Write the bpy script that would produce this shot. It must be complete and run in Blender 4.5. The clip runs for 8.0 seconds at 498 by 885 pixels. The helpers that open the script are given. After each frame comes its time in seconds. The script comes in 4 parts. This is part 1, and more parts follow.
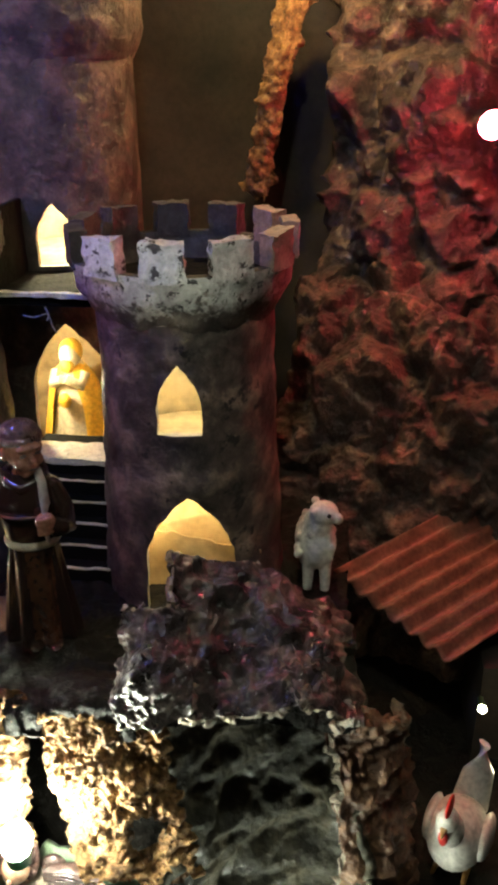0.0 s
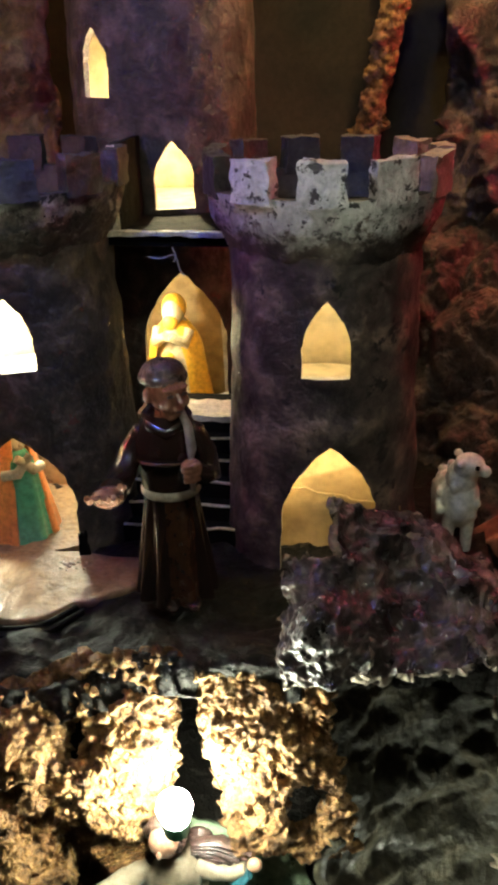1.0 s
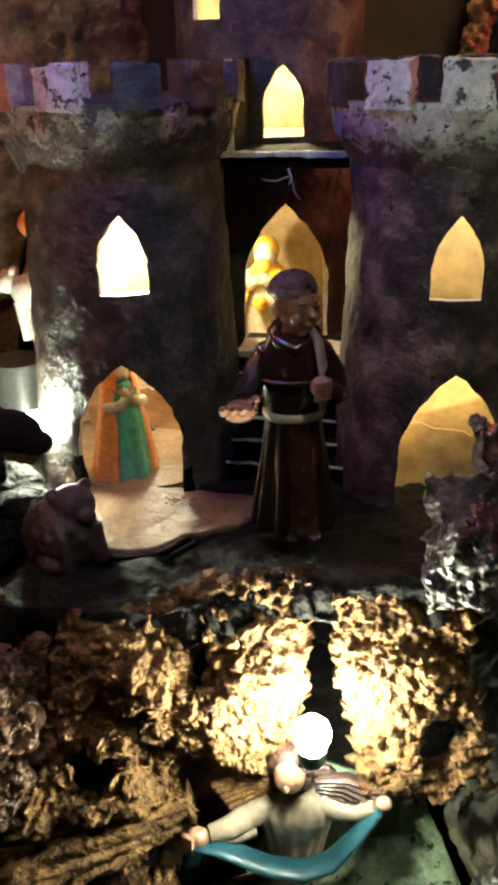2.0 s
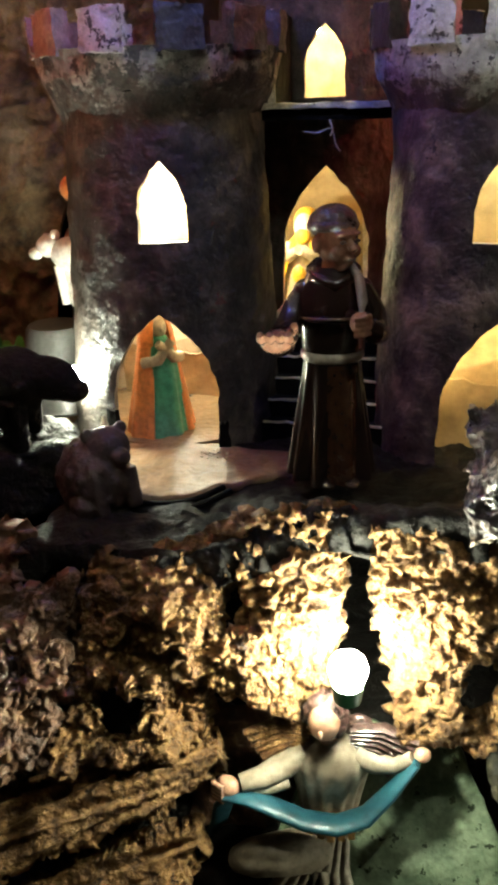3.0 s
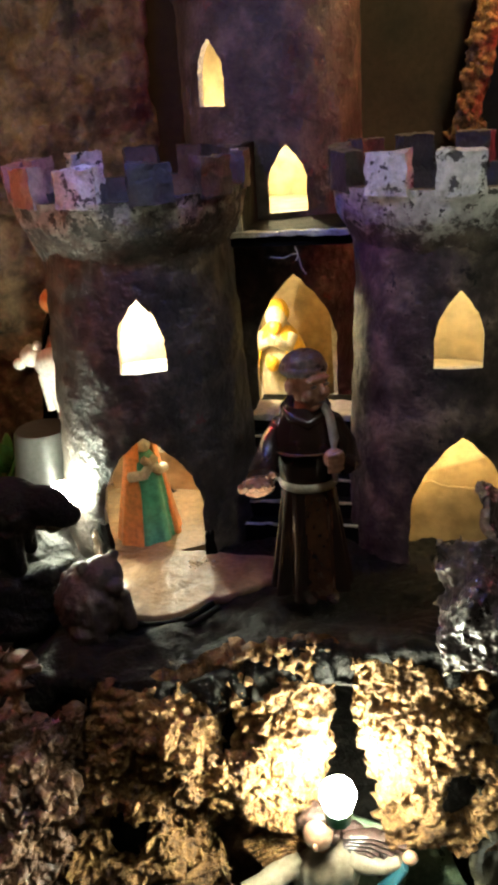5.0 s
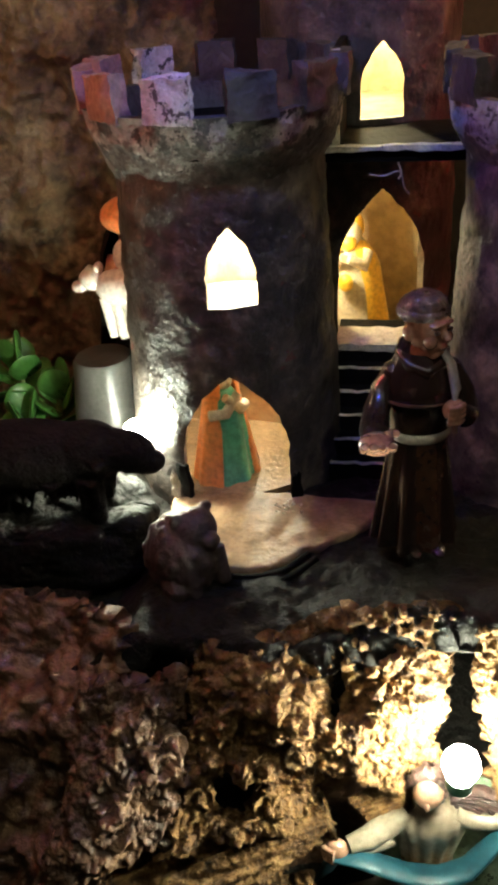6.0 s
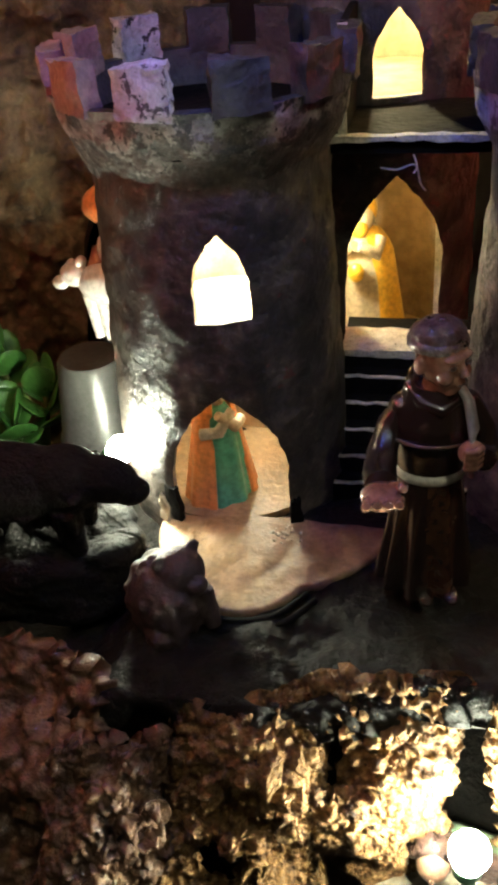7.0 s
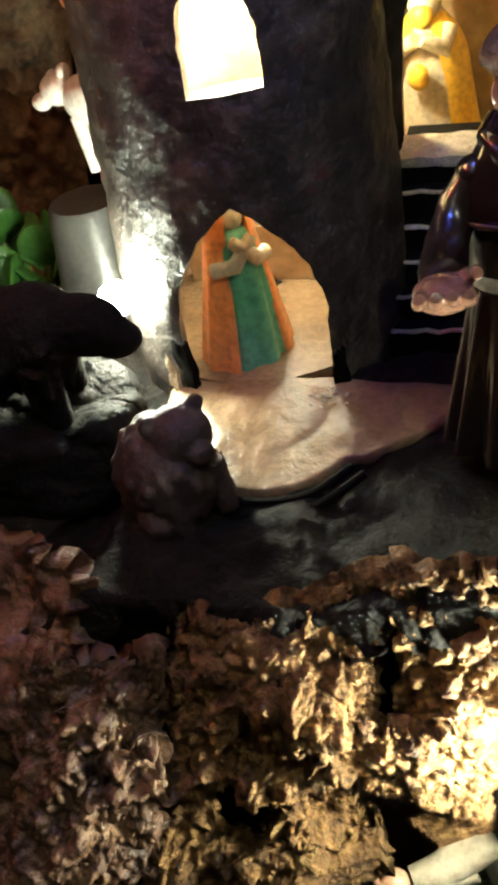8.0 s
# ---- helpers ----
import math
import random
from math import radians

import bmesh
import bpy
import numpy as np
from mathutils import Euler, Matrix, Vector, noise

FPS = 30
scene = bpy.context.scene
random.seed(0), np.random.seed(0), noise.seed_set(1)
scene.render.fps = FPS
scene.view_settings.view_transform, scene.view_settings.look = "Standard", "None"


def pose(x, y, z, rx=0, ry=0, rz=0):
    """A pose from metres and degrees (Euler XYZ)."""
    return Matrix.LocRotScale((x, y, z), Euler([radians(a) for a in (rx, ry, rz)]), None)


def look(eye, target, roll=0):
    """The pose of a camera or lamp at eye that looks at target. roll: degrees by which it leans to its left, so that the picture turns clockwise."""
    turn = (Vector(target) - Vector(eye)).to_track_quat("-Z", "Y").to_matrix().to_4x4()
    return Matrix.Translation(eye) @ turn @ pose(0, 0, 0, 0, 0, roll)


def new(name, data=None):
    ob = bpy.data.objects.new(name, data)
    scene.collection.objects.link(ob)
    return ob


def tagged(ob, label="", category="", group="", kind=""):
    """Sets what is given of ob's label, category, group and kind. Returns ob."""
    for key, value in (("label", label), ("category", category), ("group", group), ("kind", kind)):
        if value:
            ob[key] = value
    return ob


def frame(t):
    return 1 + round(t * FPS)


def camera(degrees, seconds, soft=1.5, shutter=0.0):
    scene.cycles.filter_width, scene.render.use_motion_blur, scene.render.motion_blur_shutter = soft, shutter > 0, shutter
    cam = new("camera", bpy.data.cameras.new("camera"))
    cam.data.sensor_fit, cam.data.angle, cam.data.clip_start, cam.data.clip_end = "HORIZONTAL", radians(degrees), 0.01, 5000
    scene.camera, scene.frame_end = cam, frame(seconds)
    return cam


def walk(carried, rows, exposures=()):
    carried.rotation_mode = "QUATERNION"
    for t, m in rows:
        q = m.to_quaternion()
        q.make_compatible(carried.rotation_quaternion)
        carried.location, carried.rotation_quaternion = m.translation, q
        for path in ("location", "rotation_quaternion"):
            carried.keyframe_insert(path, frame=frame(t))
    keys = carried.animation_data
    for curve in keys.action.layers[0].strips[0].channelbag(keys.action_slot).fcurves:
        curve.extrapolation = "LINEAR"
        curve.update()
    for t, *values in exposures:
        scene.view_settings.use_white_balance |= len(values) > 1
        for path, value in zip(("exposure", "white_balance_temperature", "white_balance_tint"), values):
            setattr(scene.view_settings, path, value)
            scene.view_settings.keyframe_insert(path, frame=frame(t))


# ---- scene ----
cam = camera(33.4, 8.0, soft=3.8)
PATH = [
    (0, (0.191, -0.454, 0.346), (-0.03, 1.339, -0.512), -0.3),
    (0.5, (0.15, -0.446, 0.325), (-0.094, 1.341, -0.539), -1.0),
    (1, (0.114, -0.445, 0.304), (-0.156, 1.339, -0.559), -1.3),
    (1.5, (0.074, -0.449, 0.281), (-0.218, 1.328, -0.588), -1.8),
    (2, (0.058, -0.454, 0.258), (-0.266, 1.322, -0.602), -1.4),
    (2.2, (0.049, -0.463, 0.254), (-0.296, 1.315, -0.592), -1.1),
    (3.3, (0.073, -0.467, 0.202), (-0.35, 1.333, -0.559), -1.8),
    (3.5, (0.088, -0.465, 0.211), (-0.327, 1.341, -0.54), -1.9),
    (4, (0.131, -0.477, 0.219), (-0.274, 1.333, -0.529), -3.0),
    (4.5, (0.097, -0.472, 0.256), (-0.293, 1.337, -0.502), -3.8),
    (5, (0.061, -0.465, 0.29), (-0.305, 1.331, -0.51), -4.0),
    (5.2, (0.032, -0.458, 0.296), (-0.318, 1.32, -0.551), -3.7),
    (6.3, (-0.009, -0.411, 0.325), (-0.358, 1.217, -0.783), -4.1),
    (6.5, (-0.014, -0.397, 0.347), (-0.357, 1.212, -0.792), -3.8),
    (7, (-0.001, -0.36, 0.321), (-0.386, 1.219, -0.845), -4.9),
    (7.5, (0.014, -0.329, 0.252), (-0.495, 1.208, -0.923), -9.4),
    (7.7, (0.015, -0.318, 0.241), (-0.541, 1.18, -0.963), -10.9),
    (8, (0.004, -0.298, 0.22), (-0.572, 1.15, -1.033), -11.6),
]
walk(cam, [(t, look(eye, target, roll)) for t, eye, target, roll in PATH], [(0.0, 1.1, 6300, -7), (0.7, 0.95, 6400, -7), (1.5, 0.75, 6550, -7), (8.0, 0.74, 6650, -7)])

# ---- light ----
world = bpy.data.worlds.new("night")
world.use_nodes = True
scene.world = world
world.node_tree.nodes["Background"].inputs[0].default_value = (0.5, 0.42, 0.36, 1)
world.node_tree.nodes["Background"].inputs[1].default_value = 0.01

# ---- materials ----


def mat(name, a, b, scale=60.0, rough=0.6, bump=0.3, fine=400.0, metal=0.0, spots=None, spot_scale=90.0, spot_at=0.62, coat=0.0, detail=6.0, c=None, spec=0.5, depth=0.004, worn=None):
    """A surface with colour variation at two scales, fine relief and, with spots, flecks or patches of a second colour."""
    m = bpy.data.materials.new(name)
    m.use_nodes = True
    nt = m.node_tree
    n, l = nt.nodes, nt.links
    p = n["Principled BSDF"]
    co = n.new("ShaderNodeTexCoord").outputs["Object"]
    n1 = n.new("ShaderNodeTexNoise")
    n1.inputs["Scale"].default_value, n1.inputs["Detail"].default_value, n1.inputs["Roughness"].default_value = scale, detail, 0.62
    n2 = n.new("ShaderNodeTexNoise")
    n2.inputs["Scale"].default_value, n2.inputs["Detail"].default_value = fine, 4
    for x in (n1, n2):
        l.new(co, x.inputs["Vector"])
    ramp = n.new("ShaderNodeValToRGB")
    ramp.color_ramp.elements[0].position, ramp.color_ramp.elements[1].position = 0.32, 0.68
    ramp.color_ramp.elements[0].color, ramp.color_ramp.elements[1].color = (*a, 1), (*b, 1)
    if c:
        e = ramp.color_ramp.elements.new(0.5)
        e.color = (*c, 1)
    l.new(n1.outputs["Fac"], ramp.inputs["Fac"])
    mix = n.new("ShaderNodeMix")
    mix.data_type, mix.blend_type = "RGBA", "MULTIPLY"
    mix.inputs["Factor"].default_value = 0.5
    l.new(ramp.outputs["Color"], mix.inputs["A"])
    grain = n.new("ShaderNodeValToRGB")
    grain.color_ramp.elements[0].position, grain.color_ramp.elements[1].position = 0.3, 0.6
    grain.color_ramp.elements[0].color = (0.35, 0.35, 0.35, 1)
    l.new(n2.outputs["Fac"], grain.inputs["Fac"])
    l.new(grain.outputs["Color"], mix.inputs["B"])
    out = mix.outputs["Result"]
    if spots:
        n3 = n.new("ShaderNodeTexNoise")
        n3.inputs["Scale"].default_value, n3.inputs["Detail"].default_value, n3.inputs["Roughness"].default_value = spot_scale, 7, 0.68
        l.new(co, n3.inputs["Vector"])
        r3 = n.new("ShaderNodeValToRGB")
        r3.color_ramp.elements[0].position, r3.color_ramp.elements[1].position = spot_at, spot_at + 0.03
        l.new(n3.outputs["Fac"], r3.inputs["Fac"])
        m3 = n.new("ShaderNodeMix")
        m3.data_type = "RGBA"
        l.new(r3.outputs["Color"], m3.inputs["Factor"])
        l.new(out, m3.inputs["A"])
        m3.inputs["B"].default_value = (*spots, 1)
        out = m3.outputs["Result"]
    if worn:
        # brushed paint that thins out irregularly below the rim, bare plaster underneath
        z0, z1, bare0, bare1 = worn
        sep = n.new("ShaderNodeSeparateXYZ")
        l.new(co, sep.inputs["Vector"])
        h = n.new("ShaderNodeMapRange")
        h.clamp = False
        h.inputs["From Min"].default_value, h.inputs["From Max"].default_value = z0, z1
        l.new(sep.outputs["Z"], h.inputs["Value"])
        n4 = n.new("ShaderNodeTexNoise")
        n4.inputs["Scale"].default_value, n4.inputs["Detail"].default_value, n4.inputs["Roughness"].default_value = 85, 8, 0.72
        l.new(co, n4.inputs["Vector"])
        w = n.new("ShaderNodeMath")
        w.operation = "MULTIPLY_ADD"
        w.inputs[1].default_value = 3.2
        l.new(n4.outputs["Fac"], w.inputs[0])
        l.new(h.outputs["Result"], w.inputs[2])
        edge = n.new("ShaderNodeMapRange")
        edge.inputs["From Min"].default_value, edge.inputs["From Max"].default_value = 1.95, 2.25
        l.new(w.outputs[0], edge.inputs["Value"])
        bare = n.new("ShaderNodeValToRGB")
        bare.color_ramp.elements[0].position, bare.color_ramp.elements[1].position = 0.35, 0.7
        bare.color_ramp.elements[0].color, bare.color_ramp.elements[1].color = (*bare0, 1), (*bare1, 1)
        l.new(n1.outputs["Fac"], bare.inputs["Fac"])
        m4 = n.new("ShaderNodeMix")
        m4.data_type = "RGBA"
        l.new(edge.outputs["Result"], m4.inputs["Factor"])
        l.new(bare.outputs["Color"], m4.inputs["A"])
        l.new(out, m4.inputs["B"])
        out = m4.outputs["Result"]
    l.new(out, p.inputs["Base Color"])
    rr = n.new("ShaderNodeMapRange")
    rr.inputs["To Min"].default_value, rr.inputs["To Max"].default_value = max(0.04, rough - 0.15), min(1, rough + 0.15)
    l.new(n1.outputs["Fac"], rr.inputs["Value"])
    l.new(rr.outputs["Result"], p.inputs["Roughness"])
    p.inputs["Metallic"].default_value, p.inputs["Coat Weight"].default_value = metal, coat
    p.inputs["Coat Roughness"].default_value = 0.12
    p.inputs["Specular IOR Level"].default_value = spec
    if bump:
        add = n.new("ShaderNodeMath")
        add.operation = "MULTIPLY_ADD"
        add.inputs[1].default_value = 0.35
        l.new(n2.outputs["Fac"], add.inputs[0])
        l.new(n1.outputs["Fac"], add.inputs[2])
        bp = n.new("ShaderNodeBump")
        bp.inputs["Strength"].default_value, bp.inputs["Distance"].default_value = bump, depth
        l.new(add.outputs[0], bp.inputs["Height"])
        l.new(bp.outputs["Normal"], p.inputs["Normal"])
    return m


def glow(name, colour, strength):
    m = bpy.data.materials.new(name)
    m.use_nodes = True
    p = m.node_tree.nodes["Principled BSDF"]
    p.inputs["Base Color"].default_value = (*colour, 1)
    p.inputs["Emission Color"].default_value, p.inputs["Emission Strength"].default_value = (*colour, 1), strength
    return m


M = {
    "plaster": mat("dark_plaster", (0.02, 0.016, 0.016), (0.34, 0.26, 0.2), 42, 0.5, 0.9, 150, c=(0.1, 0.08, 0.07), detail=10.0, spots=(0.022, 0.018, 0.02), spot_scale=55, spot_at=0.585, depth=0.006),
    # darker copy of the tower plaster, its dimness put into the colour; reddish flecks
    "plaster_dim": mat("shaded_plaster", (0.012, 0.01, 0.009), (0.17, 0.125, 0.095), 46, 0.5, 1.0, 150, c=(0.055, 0.043, 0.036), detail=10.0, depth=0.008, spots=(0.15, 0.05, 0.04), spot_scale=48, spot_at=0.64),
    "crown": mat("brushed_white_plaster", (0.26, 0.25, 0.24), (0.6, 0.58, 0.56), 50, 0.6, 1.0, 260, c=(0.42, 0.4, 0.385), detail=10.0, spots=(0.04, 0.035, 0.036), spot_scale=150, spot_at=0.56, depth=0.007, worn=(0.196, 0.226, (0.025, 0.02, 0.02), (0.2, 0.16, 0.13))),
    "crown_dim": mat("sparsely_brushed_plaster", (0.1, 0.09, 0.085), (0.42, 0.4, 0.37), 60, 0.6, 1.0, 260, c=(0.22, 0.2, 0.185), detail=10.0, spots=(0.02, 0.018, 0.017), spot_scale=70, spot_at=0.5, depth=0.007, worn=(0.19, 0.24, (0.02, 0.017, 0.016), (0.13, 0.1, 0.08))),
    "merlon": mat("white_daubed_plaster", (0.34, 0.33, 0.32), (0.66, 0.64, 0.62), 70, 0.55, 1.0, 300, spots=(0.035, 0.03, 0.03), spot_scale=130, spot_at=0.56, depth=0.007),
    # copies of the tooth plaster with shade and red light put into the colour
    "merlon_dark": mat("shaded_daubed_plaster", (0.016, 0.015, 0.016), (0.06, 0.054, 0.052), 60, 0.6, 0.8, 350),
    "merlon_red": mat("red_lit_daubed_plaster", (0.14, 0.1, 0.085), (0.34, 0.25, 0.2), 60, 0.6, 0.6, 350),
    "paper": mat("cream_paper", (0.62, 0.5, 0.32), (0.74, 0.62, 0.42), 40, 0.75, 0.2, 70),
    "tan": mat("tan_paper", (0.34, 0.25, 0.14), (0.46, 0.35, 0.21), 40, 0.75, 0.25, 80),
    "card": mat("creased_tan_card", (0.36, 0.25, 0.15), (0.52, 0.38, 0.24), 45, 0.6, 0.3, 90, spots=(0.2, 0.13, 0.08), spot_scale=70, spot_at=0.66),
    "ochre_card": mat("ochre_paper", (0.5, 0.35, 0.17), (0.6, 0.43, 0.23), 40, 0.7, 0.25, 80),
    "glue": mat("dried_clear_glue", (0.5, 0.42, 0.3), (0.7, 0.6, 0.45), 120, 0.15, 0.2, 400, coat=1.0),
    # rim of the grotto rocks: lamp glow on the edge as pale colour
    "lit_stone_edge": mat("lit_broken_stone_edge", (0.1, 0.08, 0.06), (0.4, 0.33, 0.25), 120, 0.45, 0.8, 400, coat=0.3),
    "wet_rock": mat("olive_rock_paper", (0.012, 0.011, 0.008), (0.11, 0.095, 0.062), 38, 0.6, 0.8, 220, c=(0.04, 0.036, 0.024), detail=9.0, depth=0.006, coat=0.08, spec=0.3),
    "edge": mat("cut_board_edge", (0.5, 0.44, 0.33), (0.75, 0.68, 0.55), 180, 0.6, 0.5, 700, spots=(0.1, 0.07, 0.05), spot_scale=260, spot_at=0.64),
    "black": mat("black_board", (0.002, 0.002, 0.002), (0.007, 0.006, 0.006), 80, 0.8, 0.4, 300, spec=0.1),
    "soil": mat("black_crumpled_paper", (0.005, 0.0045, 0.004), (0.02, 0.016, 0.013), 70, 0.62, 1.0, 160, spots=(0.05, 0.038, 0.03), spot_scale=120, spot_at=0.68, spec=0.18, depth=0.01, detail=9.0),
    "floor": mat("tan_painted_floor", (0.17, 0.1, 0.05), (0.38, 0.25, 0.14), 45, 0.36, 0.5, 260),
    "cork": mat("golden_cork_bark", (0.06, 0.026, 0.01), (0.46, 0.27, 0.11), 120, 0.68, 1.0, 560, c=(0.25, 0.13, 0.048), detail=10.0, spots=(0.035, 0.018, 0.01), spot_scale=110, spot_at=0.62, depth=0.007, spec=0.35),
    "cork_dark": mat("dark_cork_bark", (0.04, 0.02, 0.012), (0.3, 0.17, 0.09), 55, 0.5, 0.9, 420, c=(0.14, 0.07, 0.04), coat=0.2),
    # pale spots are flakes, brightened to carry the rock's highlights as colour
    "rock": mat("varnished_grey_rock", (0.008, 0.006, 0.006), (0.26, 0.2, 0.17), 48, 0.3, 0.8, 330, c=(0.045, 0.034, 0.032), coat=0.35, spots=(0.4, 0.36, 0.33), spot_scale=80, spot_at=0.67, detail=10.0),
    "heap": mat("dark_heaped_bark", (0.014, 0.009, 0.008), (0.22, 0.14, 0.1), 40, 0.5, 1.0, 320, c=(0.06, 0.037, 0.03), coat=0.15, detail=10.0, depth=0.007),
    "cliff": mat("brown_crumpled_paper", (0.05, 0.032, 0.018), (0.32, 0.24, 0.14), 40, 0.6, 0.9, 200, depth=0.008, detail=9.0, c=(0.18, 0.125, 0.07)),
    "dark": mat("dark_brown_cloth", (0.012, 0.009, 0.007), (0.05, 0.035, 0.025), 14, 0.8, 0.3, 160),
    "moss": mat("green_sponged_paper", (0.14, 0.2, 0.12), (0.3, 0.37, 0.24), 60, 0.6, 0.4, 300, spots=(0.03, 0.045, 0.02), spot_scale=150, spot_at=0.6),
    "corrugated": mat("red_brown_corrugated_card", (0.16, 0.06, 0.04), (0.36, 0.15, 0.1), 50, 0.5, 0.3, 300),
    "robe": mat("brown_glazed_robe", (0.035, 0.016, 0.01), (0.11, 0.045, 0.024), 50, 0.25, 0.15, 250, coat=0.8),
    "cape": mat("black_brown_glaze", (0.012, 0.008, 0.007), (0.035, 0.018, 0.014), 50, 0.22, 0.15, 250, coat=0.9),
    # darker skin for the monk, the shadow on his face put into it
    "skin_shaded": mat("shaded_skin_glaze", (0.2, 0.09, 0.06), (0.42, 0.21, 0.14), 70, 0.24, 0.25, 300, coat=0.85),
    "skin": mat("glazed_skin_paint", (0.42, 0.22, 0.14), (0.56, 0.32, 0.21), 60, 0.25, 0.1, 300, coat=0.8),
    "hair": mat("brown_glazed_hair", (0.03, 0.016, 0.014), (0.12, 0.065, 0.055), 150, 0.3, 0.6, 300, coat=0.6),
    "cord": mat("pale_cord_paint", (0.5, 0.44, 0.36), (0.65, 0.58, 0.5), 120, 0.4, 0.3, 400, coat=0.4),
    "white": mat("white_paint", (0.66, 0.62, 0.57), (0.8, 0.77, 0.72), 60, 0.4, 0.2, 300, coat=0.2),
    "cream_robe": mat("ivory_paint", (0.5, 0.43, 0.33), (0.68, 0.6, 0.48), 50, 0.35, 0.2, 300, coat=0.5),
    "aged_ivory": mat("aged_ivory_paint", (0.24, 0.19, 0.13), (0.42, 0.35, 0.26), 60, 0.4, 0.3, 300, coat=0.3),
    "blue": mat("teal_paint", (0.012, 0.055, 0.08), (0.026, 0.115, 0.15), 50, 0.45, 0.2, 300, coat=0.25),
    "green": mat("green_paint", (0.08, 0.36, 0.25), (0.15, 0.5, 0.36), 40, 0.35, 0.15, 300, coat=0.4),
    "orange": mat("orange_paint", (0.8, 0.25, 0.08), (0.88, 0.36, 0.14), 40, 0.35, 0.15, 300, coat=0.4),
    "yellow": mat("yellow_paint", (0.75, 0.42, 0.04), (0.85, 0.55, 0.08), 40, 0.35, 0.15, 300, coat=0.4),
    "red": mat("red_paint", (0.5, 0.02, 0.02), (0.65, 0.04, 0.03), 80, 0.4, 0.2, 300),
    "gold": mat("ochre_paint", (0.45, 0.24, 0.08), (0.62, 0.37, 0.14), 80, 0.4, 0.3, 300),
    "hide": mat("dark_hide_paint", (0.004, 0.0035, 0.003), (0.016, 0.012, 0.01), 90, 0.85, 0.9, 260, spec=0.15, depth=0.006),
    "pink": mat("dull_pink_paint", (0.03, 0.017, 0.018), (0.085, 0.052, 0.047), 60, 0.6, 0.8, 260, depth=0.004),
    "leaf": mat("jade_leaf", (0.03, 0.11, 0.022), (0.09, 0.23, 0.05), 40, 0.3, 0.1, 300),
    "stem": mat("green_stem", (0.1, 0.15, 0.04), (0.18, 0.2, 0.08), 60, 0.5, 0.3, 300),
    "grey": mat("grey_plastic", (0.05, 0.05, 0.047), (0.09, 0.09, 0.085), 40, 0.35, 0.1, 300),
    "ash": mat("grey_paint", (0.22, 0.2, 0.2), (0.32, 0.3, 0.29), 60, 0.4, 0.2, 300, coat=0.4),
    "socket": mat("green_lamp_socket", (0.01, 0.05, 0.02), (0.02, 0.09, 0.035), 90, 0.4, 0.1, 300),
    "wall": mat("dim_room_paint", (0.16, 0.14, 0.12), (0.2, 0.18, 0.155), 3, 0.8, 0.1, 40),
    "table": mat("dark_table_wood", (0.05, 0.025, 0.012), (0.11, 0.06, 0.03), 12, 0.5, 0.2, 90),
}

# ---- builders ----


def finish(name, bm, mats, smooth=True, sharp=38, closed=True):
    me = bpy.data.meshes.new(name)
    if closed:
        bmesh.ops.recalc_face_normals(bm, faces=bm.faces)
    for f in bm.faces:
        f.smooth = smooth
    bm.to_mesh(me)
    bm.free()
    if smooth and sharp:
        me.set_sharp_from_angle(angle=radians(sharp))
    for m in mats if isinstance(mats, (list, tuple)) else [mats]:
        me.materials.append(M[m] if isinstance(m, str) else m)
    return me


def part(name, bm, mats, parent=None, label="", smooth=True):
    ob = new(name, finish(name, bm, mats, smooth))
    ob.parent = parent
    return tagged(ob, label) if label else ob


def thing(name, label, category, at=(0, 0, 0), turn=0, group="", kind=""):
    ob = new(name)
    ob.matrix_basis = pose(*at, 0, 0, turn)
    return tagged(ob, label, category, group, kind)


def add(bm, verts, faces, idx=0):
    vs = [bm.verts.new(v) for v in verts]
    for f in faces:
        try:
            bm.faces.new([vs[i] for i in f]).material_index = idx
        except ValueError:
            pass
    return vs


def ball(bm, at, r, idx=0, turn=(0, 0, 0), seg=16, rings=10):
    """An ellipsoid with half axes r."""
    rot = Euler([radians(a) for a in turn]).to_matrix()
    vs = []
    for i in range(1, rings):
        a = math.pi * i / rings
        for j in range(seg):
            b = 2 * math.pi * j / seg
            vs.append(Vector(at) + rot @ Vector((r[0] * math.sin(a) * math.cos(b), r[1] * math.sin(a) * math.sin(b), r[2] * math.cos(a))))
    top, bot = len(vs), len(vs) + 1
    vs += [Vector(at) + rot @ Vector((0, 0, r[2])), Vector(at) + rot @ Vector((0, 0, -r[2]))]
    fs = [(i * seg + j, i * seg + (j + 1) % seg, (i + 1) * seg + (j + 1) % seg, (i + 1) * seg + j) for i in range(rings - 2) for j in range(seg)]
    fs += [(top, j, (j + 1) % seg) for j in range(seg)]
    fs += [(bot, (rings - 2) * seg + (j + 1) % seg, (rings - 2) * seg + j) for j in range(seg)]
    return add(bm, vs, fs, idx)


